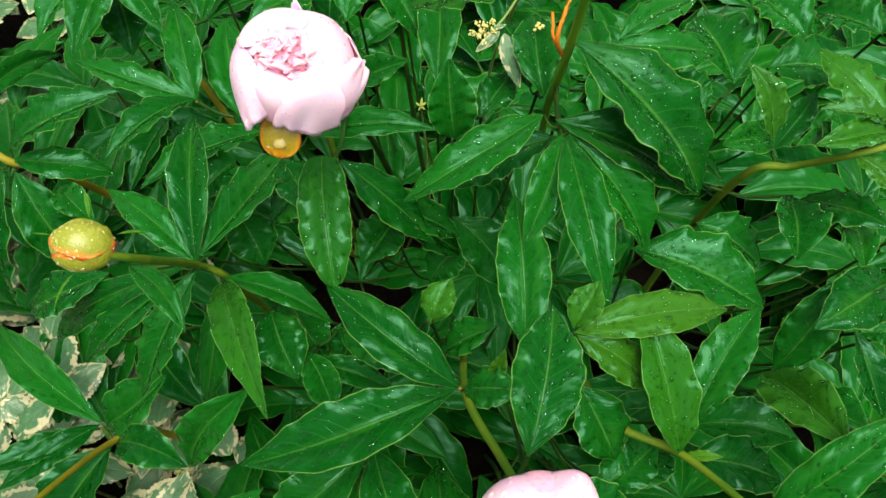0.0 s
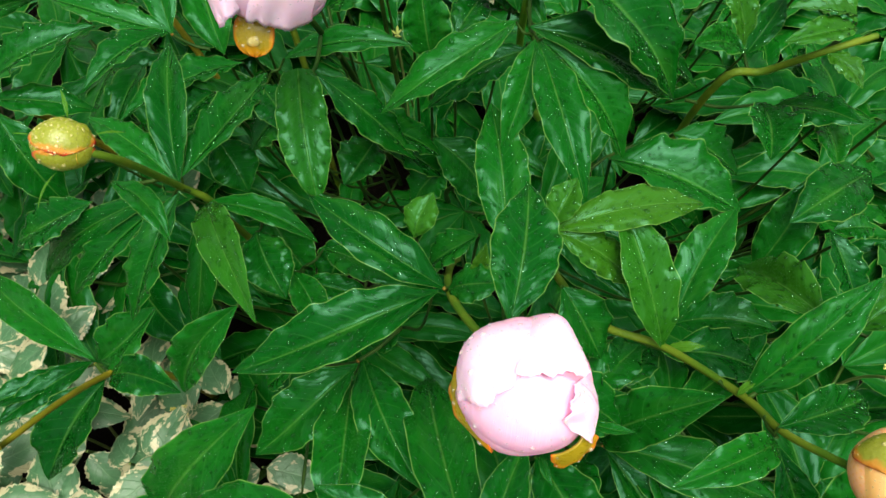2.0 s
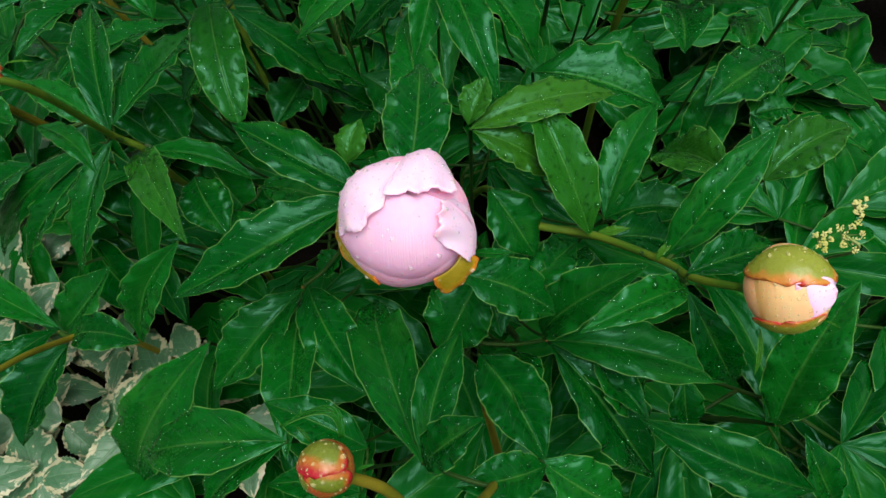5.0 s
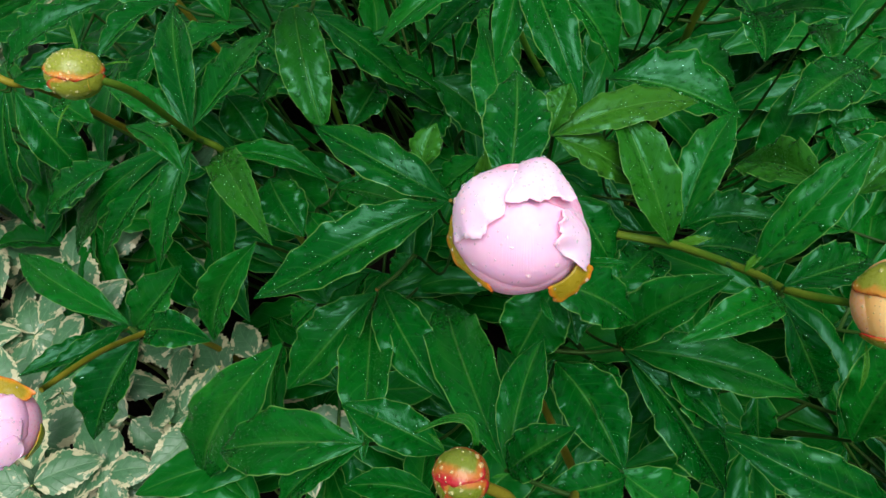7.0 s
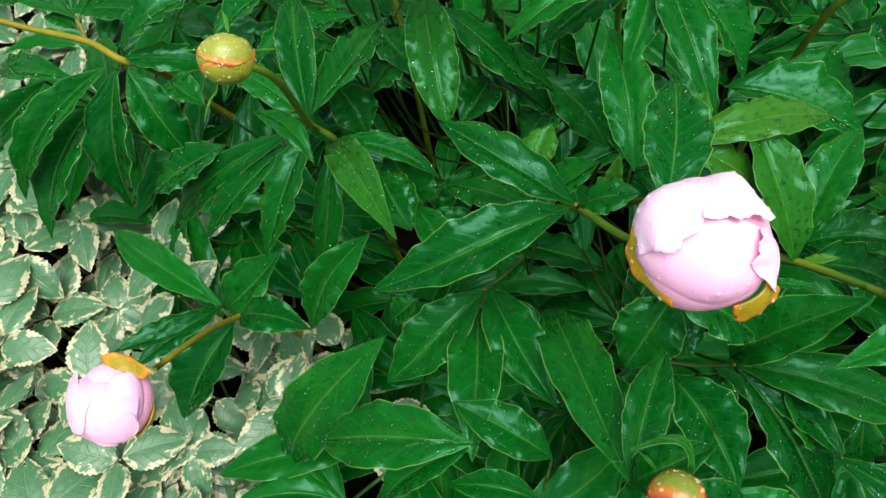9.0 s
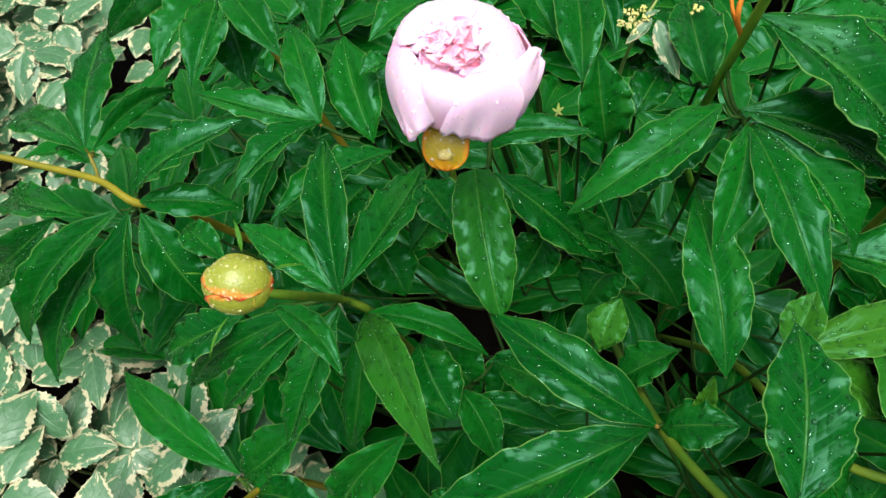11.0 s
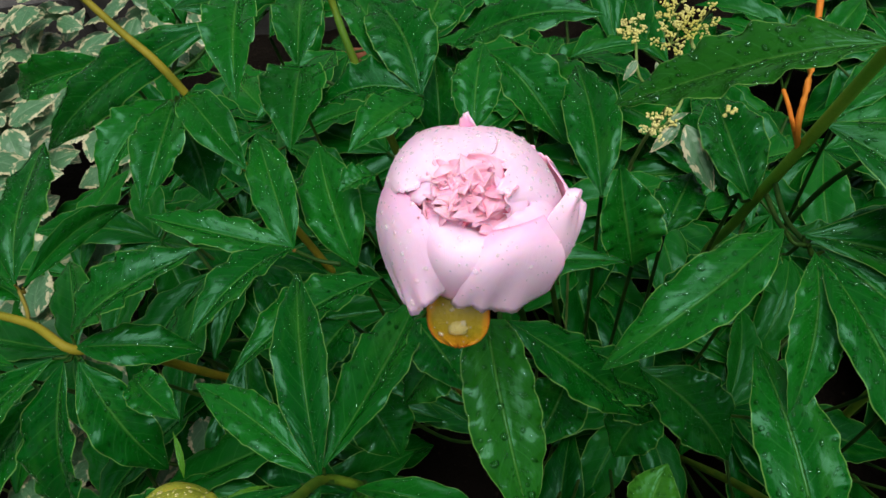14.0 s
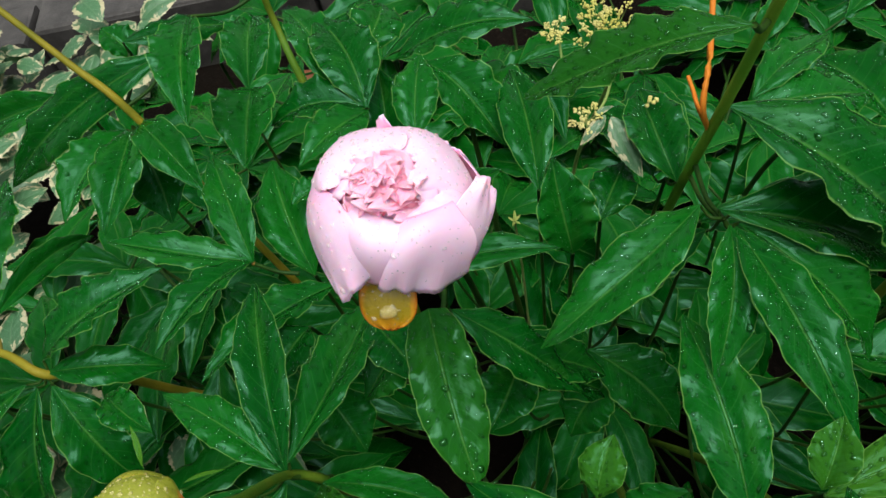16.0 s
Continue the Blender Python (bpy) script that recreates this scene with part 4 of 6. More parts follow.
# peony stem deep in the clump with broad leaves
s_y = thing("peony_stem", (0.200, 0.520, 0.000), "peony stem deep in the clump with broad leaves", "peony", "peony stems")
tube("stem", s_y, ((0.200, 0.520, 0.000), (0.200, 0.470, 0.200), (0.190, 0.410, 0.330)), 0.003, 0.0017, STEM)
k = leaf(s_y, (0.190, 0.410, 0.330), (0.120, 0.365, 0.412), ((0.118, 0.364, 0.411), (0.122, 0.367, 0.413),))
leaflet(k, (0.118, 0.364, 0.411), (0.196, 0.371, 0.393), 0.037, 0.1, roll=-5)
leaflet(k, (0.122, 0.367, 0.413), (0.186, 0.415, 0.404), 0.025, 0.08)
k = leaf(s_y, (0.190, 0.410, 0.330), (0.205, 0.357, 0.362), ((0.215, 0.366, 0.367), (0.194, 0.348, 0.358),))
leaflet(k, (0.215, 0.366, 0.367), (0.200, 0.439, 0.360), 0.053, 0.08, roll=-2)
leaflet(k, (0.194, 0.348, 0.358), (0.169, 0.380, 0.363), 0.033, 0.08, roll=-3)
k = leaf(s_y, (0.190, 0.410, 0.330), (0.225, 0.353, 0.400), ((0.225, 0.353, 0.400),))
leaflet(k, (0.225, 0.353, 0.400), (0.284, 0.352, 0.388), 0.046, 0.08, roll=-1)
k = leaf(s_y, (0.190, 0.410, 0.330), (0.266, 0.391, 0.386), ((0.266, 0.391, 0.386),))
leaflet(k, (0.266, 0.391, 0.386), (0.234, 0.439, 0.388), 0.044, 0.08, roll=4)
k = leaf(s_y, (0.190, 0.410, 0.330), (0.308, 0.380, 0.403), ((0.308, 0.380, 0.403),))
leaflet(k, (0.308, 0.380, 0.403), (0.275, 0.416, 0.388), 0.041, 0.08, roll=4)

# inner peony stem with dark leaves
s_k = thing("peony_stem", (0.030, 0.400, 0.000), "inner peony stem with dark leaves", "peony", "peony stems")
tube("stem", s_k, ((0.030, 0.400, 0.000), (0.020, 0.320, 0.180), (0.030, 0.270, 0.280)), 0.003, 0.0017, STEM)
k = leaf(s_k, (0.030, 0.270, 0.280), (-0.106, 0.208, 0.348), ((-0.109, 0.198, 0.351), (-0.104, 0.218, 0.345),))
leaflet(k, (-0.109, 0.198, 0.351), (-0.089, 0.154, 0.343), 0.033, 0.08, roll=6)
leaflet(k, (-0.104, 0.218, 0.345), (-0.076, 0.177, 0.317), 0.034, 0.08, roll=-7)
k = leaf(s_k, (0.030, 0.270, 0.280), (-0.079, 0.177, 0.339), ((-0.087, 0.174, 0.340), (-0.066, 0.188, 0.342), (-0.084, 0.168, 0.336),))
leaflet(k, (-0.087, 0.174, 0.340), (-0.067, 0.133, 0.327), 0.022, 0.08, roll=-2)
leaflet(k, (-0.066, 0.188, 0.342), (-0.004, 0.145, 0.367), 0.026, 0.08, roll=5)
leaflet(k, (-0.084, 0.168, 0.336), (-0.028, 0.150, 0.329), 0.018, 0.08, roll=-3)
k = leaf(s_k, (0.030, 0.270, 0.280), (-0.113, 0.140, 0.368), ((-0.113, 0.140, 0.368),))
leaflet(k, (-0.113, 0.140, 0.368), (-0.166, 0.111, 0.291), 0.028, 0.08, roll=28)
k = leaf(s_k, (0.030, 0.270, 0.280), (0.035, 0.180, 0.366), ((0.035, 0.180, 0.366),))
leaflet(k, (0.035, 0.180, 0.366), (0.002, 0.174, 0.335), 0.025, 0.08, roll=-4)
k = leaf(s_k, (0.030, 0.270, 0.280), (0.225, 0.143, 0.341), ((0.225, 0.143, 0.341),))
leaflet(k, (0.225, 0.143, 0.341), (0.241, 0.111, 0.378), 0.033, 0.08, roll=-5)
k = leaf(s_k, (0.030, 0.270, 0.280), (-0.017, 0.132, 0.336), ((-0.017, 0.132, 0.336),))
leaflet(k, (-0.017, 0.132, 0.336), (-0.036, 0.124, 0.324), 0.019, 0.08, roll=-5)
k = leaf(s_k, (0.030, 0.270, 0.280), (0.127, 0.044, 0.324), ((0.127, 0.044, 0.324),))
leaflet(k, (0.127, 0.044, 0.324), (0.157, 0.015, 0.280), 0.035, 0.08, roll=-2)
k = leaf(s_k, (0.030, 0.270, 0.280), (0.083, 0.052, 0.319), ((0.083, 0.052, 0.319),))
leaflet(k, (0.083, 0.052, 0.319), (0.076, 0.007, 0.352), 0.024, 0.08, roll=-3)
k = leaf(s_k, (0.030, 0.270, 0.280), (0.072, 0.088, 0.345), ((0.072, 0.088, 0.345),))
leaflet(k, (0.072, 0.088, 0.345), (0.074, 0.056, 0.340), 0.021, 0.08, roll=4)
k = leaf(s_k, (0.028, 0.283, 0.255), (-0.088, 0.443, 0.344), ((-0.088, 0.443, 0.344),))
leaflet(k, (-0.088, 0.443, 0.344), (-0.086, 0.498, 0.374), 0.032, 0.08, roll=-4)
k = leaf(s_k, (0.029, 0.276, 0.268), (-0.032, 0.480, 0.374), ((-0.032, 0.480, 0.374),))
leaflet(k, (-0.032, 0.480, 0.374), (0.016, 0.418, 0.377), 0.042, 0.08, roll=3)
k = leaf(s_k, (0.030, 0.270, 0.280), (0.029, 0.327, 0.383), ((0.029, 0.327, 0.383),))
leaflet(k, (0.029, 0.327, 0.383), (0.052, 0.364, 0.384), 0.027, 0.08, roll=-5)
k = leaf(s_k, (0.030, 0.270, 0.280), (0.075, 0.304, 0.398), ((0.075, 0.304, 0.398),))
leaflet(k, (0.075, 0.304, 0.398), (0.117, 0.285, 0.393), 0.026, 0.08, roll=2)
k = leaf(s_k, (0.030, 0.270, 0.280), (-0.075, 0.283, 0.390), ((-0.075, 0.283, 0.390),))
leaflet(k, (-0.075, 0.283, 0.390), (-0.114, 0.256, 0.359), 0.037, 0.08, roll=-6)
k = leaf(s_k, (0.030, 0.270, 0.280), (-0.038, 0.269, 0.364), ((-0.046, 0.274, 0.374), (-0.030, 0.265, 0.353),))
leaflet(k, (-0.046, 0.274, 0.374), (0.019, 0.255, 0.315), 0.036, 0.08, roll=1)
leaflet(k, (-0.030, 0.265, 0.353), (-0.052, 0.230, 0.351), 0.033, 0.08, roll=2)
k = leaf(s_k, (0.030, 0.270, 0.280), (0.015, 0.265, 0.334), ((0.009, 0.272, 0.341), (0.021, 0.259, 0.327),))
leaflet(k, (0.009, 0.272, 0.341), (0.052, 0.231, 0.303), 0.039, 0.08, roll=-7)
leaflet(k, (0.021, 0.259, 0.327), (-0.008, 0.238, 0.304), 0.033, 0.08, roll=-6)
k = leaf(s_k, (0.030, 0.270, 0.280), (-0.144, 0.309, 0.357), ((-0.144, 0.309, 0.357),))
leaflet(k, (-0.144, 0.309, 0.357), (-0.169, 0.274, 0.360), 0.032, 0.08)
k = leaf(s_k, (0.030, 0.270, 0.280), (-0.006, 0.187, 0.354), ((-0.006, 0.187, 0.354),))
leaflet(k, (-0.006, 0.187, 0.354), (0.008, 0.212, 0.367), 0.023, 0.08, roll=4, tone=0.35)
k = leaf(s_k, (0.030, 0.270, 0.280), (0.180, 0.266, 0.340), ((0.180, 0.266, 0.340),))
leaflet(k, (0.180, 0.266, 0.340), (0.227, 0.242, 0.319), 0.039, 0.08, roll=-4)
k = leaf(s_k, (0.030, 0.270, 0.280), (0.266, 0.181, 0.345), ((0.266, 0.181, 0.345),))
leaflet(k, (0.266, 0.181, 0.345), (0.283, 0.132, 0.320), 0.025, 0.08, roll=3)
k = leaf(s_k, (0.030, 0.270, 0.280), (-0.048, 0.197, 0.341), ((-0.048, 0.197, 0.341),))
leaflet(k, (-0.048, 0.197, 0.341), (-0.068, 0.167, 0.315), 0.028, 0.08, roll=-5)
k = leaf(s_k, (0.030, 0.270, 0.280), (-0.137, 0.266, 0.360), ((-0.137, 0.266, 0.360),))
leaflet(k, (-0.137, 0.266, 0.360), (-0.119, 0.236, 0.339), 0.033, 0.08, roll=1)
k = leaf(s_k, (0.030, 0.270, 0.280), (-0.265, 0.291, 0.353), ((-0.265, 0.291, 0.353),))
leaflet(k, (-0.265, 0.291, 0.353), (-0.232, 0.260, 0.358), 0.022, 0.08)

# leafy peony stem without a flower
s_tl = thing("peony_stem", (0.000, 0.420, 0.000), "leafy peony stem without a flower", "peony", "peony stems")
tube("stem", s_tl, ((0.000, 0.420, 0.000), (-0.020, 0.420, 0.220), (-0.030, 0.430, 0.370)), 0.003, 0.0017, STEM)
k = leaf(s_tl, (-0.030, 0.430, 0.370), (-0.072, 0.479, 0.393), ((-0.072, 0.479, 0.393),))
leaflet(k, (-0.072, 0.479, 0.393), (0.019, 0.458, 0.420), 0.037, 0.1, roll=-5)
k = leaf(s_tl, (-0.030, 0.430, 0.370), (-0.064, 0.391, 0.408), ((-0.064, 0.391, 0.408),))
leaflet(k, (-0.064, 0.391, 0.408), (-0.053, 0.447, 0.421), 0.028, 0.06, roll=-7)
k = leaf(s_tl, (-0.030, 0.430, 0.370), (-0.051, 0.451, 0.411), ((-0.051, 0.451, 0.411),))
leaflet(k, (-0.051, 0.451, 0.411), (-0.012, 0.396, 0.382), 0.036, 0.1)
k = leaf(s_tl, (-0.030, 0.430, 0.370), (-0.001, 0.346, 0.396), ((-0.001, 0.346, 0.396),))
leaflet(k, (-0.001, 0.346, 0.396), (0.000, 0.443, 0.399), 0.031, 0.08, roll=7)
k = leaf(s_tl, (-0.029, 0.429, 0.351), (0.011, 0.315, 0.374), ((0.011, 0.315, 0.374),))
leaflet(k, (0.011, 0.315, 0.374), (0.007, 0.346, 0.420), 0.033, 0.08, roll=-1)
k = leaf(s_tl, (-0.030, 0.430, 0.370), (0.067, 0.337, 0.396), ((0.070, 0.329, 0.402), (0.063, 0.345, 0.390),))
leaflet(k, (0.070, 0.329, 0.402), (0.067, 0.393, 0.411), 0.032, 0.1, roll=6)
leaflet(k, (0.063, 0.345, 0.390), (0.045, 0.402, 0.394), 0.033, 0.08, roll=2)

# upright peony stem with broad glossy leaves
s_tc = thing("peony_stem", (-0.100, 0.420, 0.000), "upright peony stem with broad glossy leaves", "peony", "peony stems")
tube("stem", s_tc, ((-0.100, 0.420, 0.000), (-0.110, 0.450, 0.250), (-0.137, 0.490, 0.376), (-0.147, 0.518, 0.408), (-0.149, 0.522, 0.436)), 0.0034, 0.0021, STEM_OLIVE)
k = leaf(s_tc, (-0.134, 0.485, 0.360), (-0.094, 0.451, 0.382), ((-0.093, 0.451, 0.382), (-0.094, 0.450, 0.381), (-0.095, 0.451, 0.382),))
leaflet(k, (-0.093, 0.451, 0.382), (-0.161, 0.456, 0.378), 0.035, 0.12, roll=-2)
leaflet(k, (-0.094, 0.450, 0.381), (-0.138, 0.400, 0.393), 0.032, 0.1, roll=11)
leaflet(k, (-0.095, 0.451, 0.382), (-0.124, 0.537, 0.395), 0.044, 0.1, roll=-1)
k = leaf(s_tc, (-0.124, 0.470, 0.313), (-0.142, 0.351, 0.348), ((-0.142, 0.351, 0.348),))
leaflet(k, (-0.142, 0.351, 0.348), (-0.162, 0.429, 0.373), 0.036, 0.08)
k = leaf(s_tc, (-0.134, 0.485, 0.360), (-0.123, 0.389, 0.384), ((-0.123, 0.389, 0.384),))
leaflet(k, (-0.123, 0.389, 0.384), (-0.144, 0.375, 0.389), 0.020, 0.08, roll=-4)
k = leaf(s_tc, (-0.134, 0.485, 0.360), (-0.177, 0.499, 0.376), ((-0.178, 0.499, 0.376), (-0.176, 0.500, 0.376),))
leaflet(k, (-0.178, 0.499, 0.376), (-0.179, 0.585, 0.375), 0.036, 0.08, roll=-6)
leaflet(k, (-0.176, 0.500, 0.376), (-0.179, 0.426, 0.374), 0.042, 0.1, roll=7)
k = leaf(s_tc, (-0.134, 0.485, 0.360), (-0.119, 0.480, 0.380), ((-0.119, 0.480, 0.380),))
leaflet(k, (-0.119, 0.480, 0.380), (-0.149, 0.562, 0.390), 0.032, 0.08, roll=-2)
k = leaf(s_tc, (-0.149, 0.522, 0.436), (-0.193, 0.496, 0.445), ((-0.193, 0.496, 0.445),))
leaflet(k, (-0.193, 0.496, 0.445), (-0.191, 0.410, 0.434), 0.032, 0.12, roll=-1)
k = leaf(s_tc, (-0.134, 0.485, 0.360), (-0.200, 0.533, 0.377), ((-0.200, 0.533, 0.377),))
leaflet(k, (-0.200, 0.533, 0.377), (-0.164, 0.588, 0.363), 0.029, 0.08, roll=-17)
k = leaf(s_tc, (-0.137, 0.490, 0.376), (-0.095, 0.502, 0.386), ((-0.095, 0.502, 0.386),))
leaflet(k, (-0.095, 0.502, 0.386), (-0.077, 0.555, 0.384), 0.039, 0.08, roll=-19)

# peony stem with long narrow leaves beside ground cover
s_tw = thing("peony_stem", (-0.120, 0.400, 0.000), "peony stem with long narrow leaves beside ground cover", "peony", "peony stems")
tube("stem", s_tw, ((-0.120, 0.400, 0.000), (-0.210, 0.450, 0.270), (-0.251, 0.476, 0.394), (-0.283, 0.501, 0.426), (-0.333, 0.541, 0.470)), 0.0034, 0.0021, STEM_AMBER)
k = leaf(s_tw, (-0.255, 0.479, 0.398), (-0.217, 0.506, 0.416), ((-0.217, 0.506, 0.416),))
leaflet(k, (-0.217, 0.506, 0.416), (-0.380, 0.496, 0.330), 0.038, 0.12, roll=34)
k = leaf(s_tw, (-0.246, 0.473, 0.378), (-0.302, 0.512, 0.390), ((-0.302, 0.512, 0.390),))
leaflet(k, (-0.302, 0.512, 0.390), (-0.403, 0.539, 0.349), 0.030, 0.12, roll=38)
k = leaf(s_tw, (-0.241, 0.470, 0.363), (-0.257, 0.477, 0.383), ((-0.257, 0.472, 0.384), (-0.264, 0.481, 0.378), (-0.251, 0.476, 0.386),))
leaflet(k, (-0.257, 0.472, 0.384), (-0.268, 0.389, 0.376), 0.033, 0.12, roll=5)
leaflet(k, (-0.264, 0.481, 0.378), (-0.301, 0.411, 0.370), 0.034, 0.12, roll=1)
leaflet(k, (-0.251, 0.476, 0.386), (-0.205, 0.412, 0.375), 0.028, 0.12, roll=-3)
k = leaf(s_tw, (-0.236, 0.466, 0.347), (-0.269, 0.488, 0.359), ((-0.269, 0.488, 0.359),))
leaflet(k, (-0.269, 0.488, 0.359), (-0.248, 0.430, 0.330), 0.042, 0.08, roll=4)
k = leaf(s_tw, (-0.255, 0.479, 0.398), (-0.253, 0.525, 0.408), ((-0.253, 0.529, 0.398), (-0.252, 0.522, 0.418),))
leaflet(k, (-0.253, 0.529, 0.398), (-0.274, 0.549, 0.414), 0.026, 0.08, roll=-4)
leaflet(k, (-0.252, 0.522, 0.418), (-0.191, 0.564, 0.385), 0.027, 0.08, roll=-15)

# low peony stem with broad dark wet leaves
s_g = thing("peony_stem", (0.100, 0.200, 0.000), "low peony stem with broad dark wet leaves", "peony", "peony stems")
tube("stem", s_g, ((0.100, 0.200, 0.000), (0.095, 0.100, 0.200), (0.063, 0.062, 0.317)), 0.003, 0.0017, STEM)
k = leaf(s_g, (0.063, 0.062, 0.317), (0.102, 0.055, 0.324), ((0.100, 0.059, 0.326), (0.103, 0.055, 0.324), (0.104, 0.053, 0.322), (0.114, 0.055, 0.301),))
joint(k, (0.102, 0.055, 0.324))
leaflet(k, (0.100, 0.059, 0.326), (0.154, 0.061, 0.401), 0.032, 0.1, roll=-7)
leaflet(k, (0.103, 0.055, 0.324), (0.209, 0.015, 0.308), 0.035, 0.12)
leaflet(k, (0.104, 0.053, 0.322), (0.161, -0.026, 0.253), 0.045, 0.12, roll=7)
leaflet(k, (0.114, 0.055, 0.301), (0.154, -0.002, 0.311), 0.026, 0.08, roll=-1)
k = leaf(s_g, (0.174, 0.018, 0.255), (0.243, -0.003, 0.253), ((0.239, -0.054, 0.302),))
joint(k, (0.243, -0.003, 0.253))
leaflet(k, (0.239, -0.054, 0.302), (0.146, -0.001, 0.322), 0.033, 0.12, roll=7)
k = leaf(s_g, (0.083, 0.086, 0.244), (0.196, 0.035, 0.263), ((0.196, 0.035, 0.263),))
leaflet(k, (0.196, 0.035, 0.263), (0.200, 0.005, 0.225), 0.026, 0.08, roll=-1)
k = leaf(s_g, (0.083, 0.086, 0.244), (0.244, -0.007, 0.265), ((0.244, -0.007, 0.265),))
leaflet(k, (0.244, -0.007, 0.265), (0.282, 0.048, 0.360), 0.040, 0.08, roll=6)
k = leaf(s_g, (0.087, 0.091, 0.229), (0.275, -0.058, 0.239), ((0.275, -0.058, 0.239),))
leaflet(k, (0.275, -0.058, 0.239), (0.253, -0.018, 0.282), 0.025, 0.08, roll=6)
k = leaf(s_g, (0.091, 0.095, 0.215), (0.249, 0.001, 0.236), ((0.249, 0.001, 0.236),))
leaflet(k, (0.249, 0.001, 0.236), (0.302, 0.030, 0.239), 0.043, 0.08, roll=5)

# ---- the half-open bloom ----
f1 = Ball(s_f1, "bloom", (-0.0618, 0.2417, 0.5303), 0.0293, (0.994, -0.098, -0.049), (0.107, 0.789, 0.604), 0.92, label="half-open double pale pink peony")
f1.body(PETAL_CORE, 0.80)
heart(f1, -0.16, 0.26, 0.54, 0.34, 34, 4)
f1.sheet(((-1.05, 0.10, -0.20), (-0.80, 0.90, -0.35), (-0.10, 1.00, -0.30)), ((-1.00, 0.22, 0.35), (-0.66, 0.72, 0.42), (0.10, 0.88, 0.38)),
         ((-0.80, 0.18, 0.66), (-0.46, 0.40, 0.80), (0.16, 0.54, 0.80)), PETAL, rag=0.11, wet=160, wave=0.045)
f1.sheet(((-0.36, 0.96, -0.30), (0.42, 0.88, -0.35), (0.84, 0.02, -0.20)), ((-0.16, 0.92, 0.25), (0.44, 0.66, 0.45), (0.82, -0.08, 0.30)),
         ((0.00, 0.58, 0.72), (0.22, 0.36, 0.88), (0.34, 0.02, 0.95)), PETAL, rag=0.11, wet=160, wave=0.045)
f1.sheet(((-0.24, 0.96, -0.05), (-0.14, 0.98, -0.02), (-0.04, 0.95, -0.05)), ((-0.24, 1.03, 0.05), (-0.15, 1.06, 0.06), (-0.07, 1.00, 0.05)),
         ((-0.22, 1.09, 0.10), (-0.17, 1.13, 0.12), (-0.10, 1.05, 0.10)), PETAL, rag=0.05, wet=10, nu=9, nv=11)
f1.sheet(((-0.62, -0.76, 0.38), (-0.20, -0.95, 0.52), (0.30, -0.94, 0.42)), ((-0.70, -0.30, 0.74), (-0.25, -0.50, 1.05), (0.30, -0.45, 0.94)),
         ((-0.64, 0.12, 0.76), (-0.24, -0.08, 0.92), (0.16, -0.17, 0.96)), PETAL, rag=0.04, wet=40)
f1.sheet(((0.30, -0.92, 0.10), (0.82, -0.62, 0.00), (0.80, 0.05, -0.10)), ((0.34, -0.55, 0.80), (0.72, -0.25, 0.66), (0.74, 0.10, 0.35)),
         ((0.12, -0.16, 0.94), (0.38, 0.04, 0.90), (0.52, 0.22, 0.72)), PETAL, rag=0.03, wet=32)
f1.sheet(((0.10, -0.16, 0.97), (0.36, -0.10, 0.99), (0.60, 0.00, 0.84)), ((-0.08, -0.52, 1.02), (0.30, -0.52, 1.02), (0.80, -0.42, 0.68)),
         ((-0.20, -0.88, 0.60), (0.07, -1.08, 0.48), (0.66, -0.78, 0.20)), PETAL, rag=0.06, wet=80, curl=0.03, wave=0.045)
f1.sheet(((0.48, -0.93, 0.00), (0.62, -0.66, 0.55), (0.46, -0.36, 0.95)), ((0.86, -0.48, 0.02), (0.86, -0.30, 0.48), (0.62, -0.06, 0.80)),
         ((1.00, 0.02, 0.10), (0.98, 0.24, 0.26), (0.84, 0.25, 0.40)), PETAL, rag=0.04, wet=90, curl=0.03, wave=0.04)
f1.sheet(((-1.02, 0.34, 0.05), (-0.88, 0.32, 0.52), (-0.64, 0.16, 0.80)), ((-1.10, -0.22, 0.10), (-0.86, -0.30, 0.70), (-0.36, -0.36, 1.01)),
         ((-0.84, -0.90, 0.22), (-0.62, -1.02, 0.48), (-0.36, -0.84, 0.66)), PETAL, rag=0.035, wet=70, curl=0.05, wave=0.045)
f1.sheet(((-0.84, 0.12, 0.58), (-0.48, 0.46, 0.70), (-0.04, 0.54, 0.70)), ((-0.72, 0.12, 0.72), (-0.42, 0.34, 0.84), (-0.06, 0.44, 0.82)),
         ((-0.66, 0.16, 0.76), (-0.36, 0.24, 0.92), (-0.10, 0.36, 0.90)), PETAL, "inner_petal", rag=0.16, curl=0.05, wave=0.04)
f1.sheet(((0.26, 0.52, 0.66), (0.44, 0.24, 0.78), (0.42, -0.06, 0.86)), ((0.16, 0.44, 0.78), (0.32, 0.20, 0.90), (0.30, -0.04, 0.92)),
         ((0.08, 0.40, 0.86), (0.22, 0.20, 0.96), (0.20, -0.02, 0.97)), PETAL, "inner_petal", rag=0.16, curl=0.04, wave=0.04)
f1.sheet(((-0.56, 0.02, 0.72), (-0.22, -0.14, 0.84), (0.18, -0.18, 0.88)), ((-0.48, 0.08, 0.82), (-0.22, -0.04, 0.92), (0.10, -0.10, 0.94)),
         ((-0.44, 0.12, 0.88), (-0.22, 0.03, 0.97), (0.04, -0.04, 0.98)), PETAL, "inner_petal", rag=0.16, curl=0.03, wave=0.04)
for x, y, turn, a, b in ((-0.5, 0.3, 40, 0.9, 0.8), (0.5, 0.2, 320, 0.9, 0.8), (0.0, -0.4, 180, 0.9, 0.9)):
    f1.petal(x, y, turn, a, b, -0.06, PETAL, back=-1)
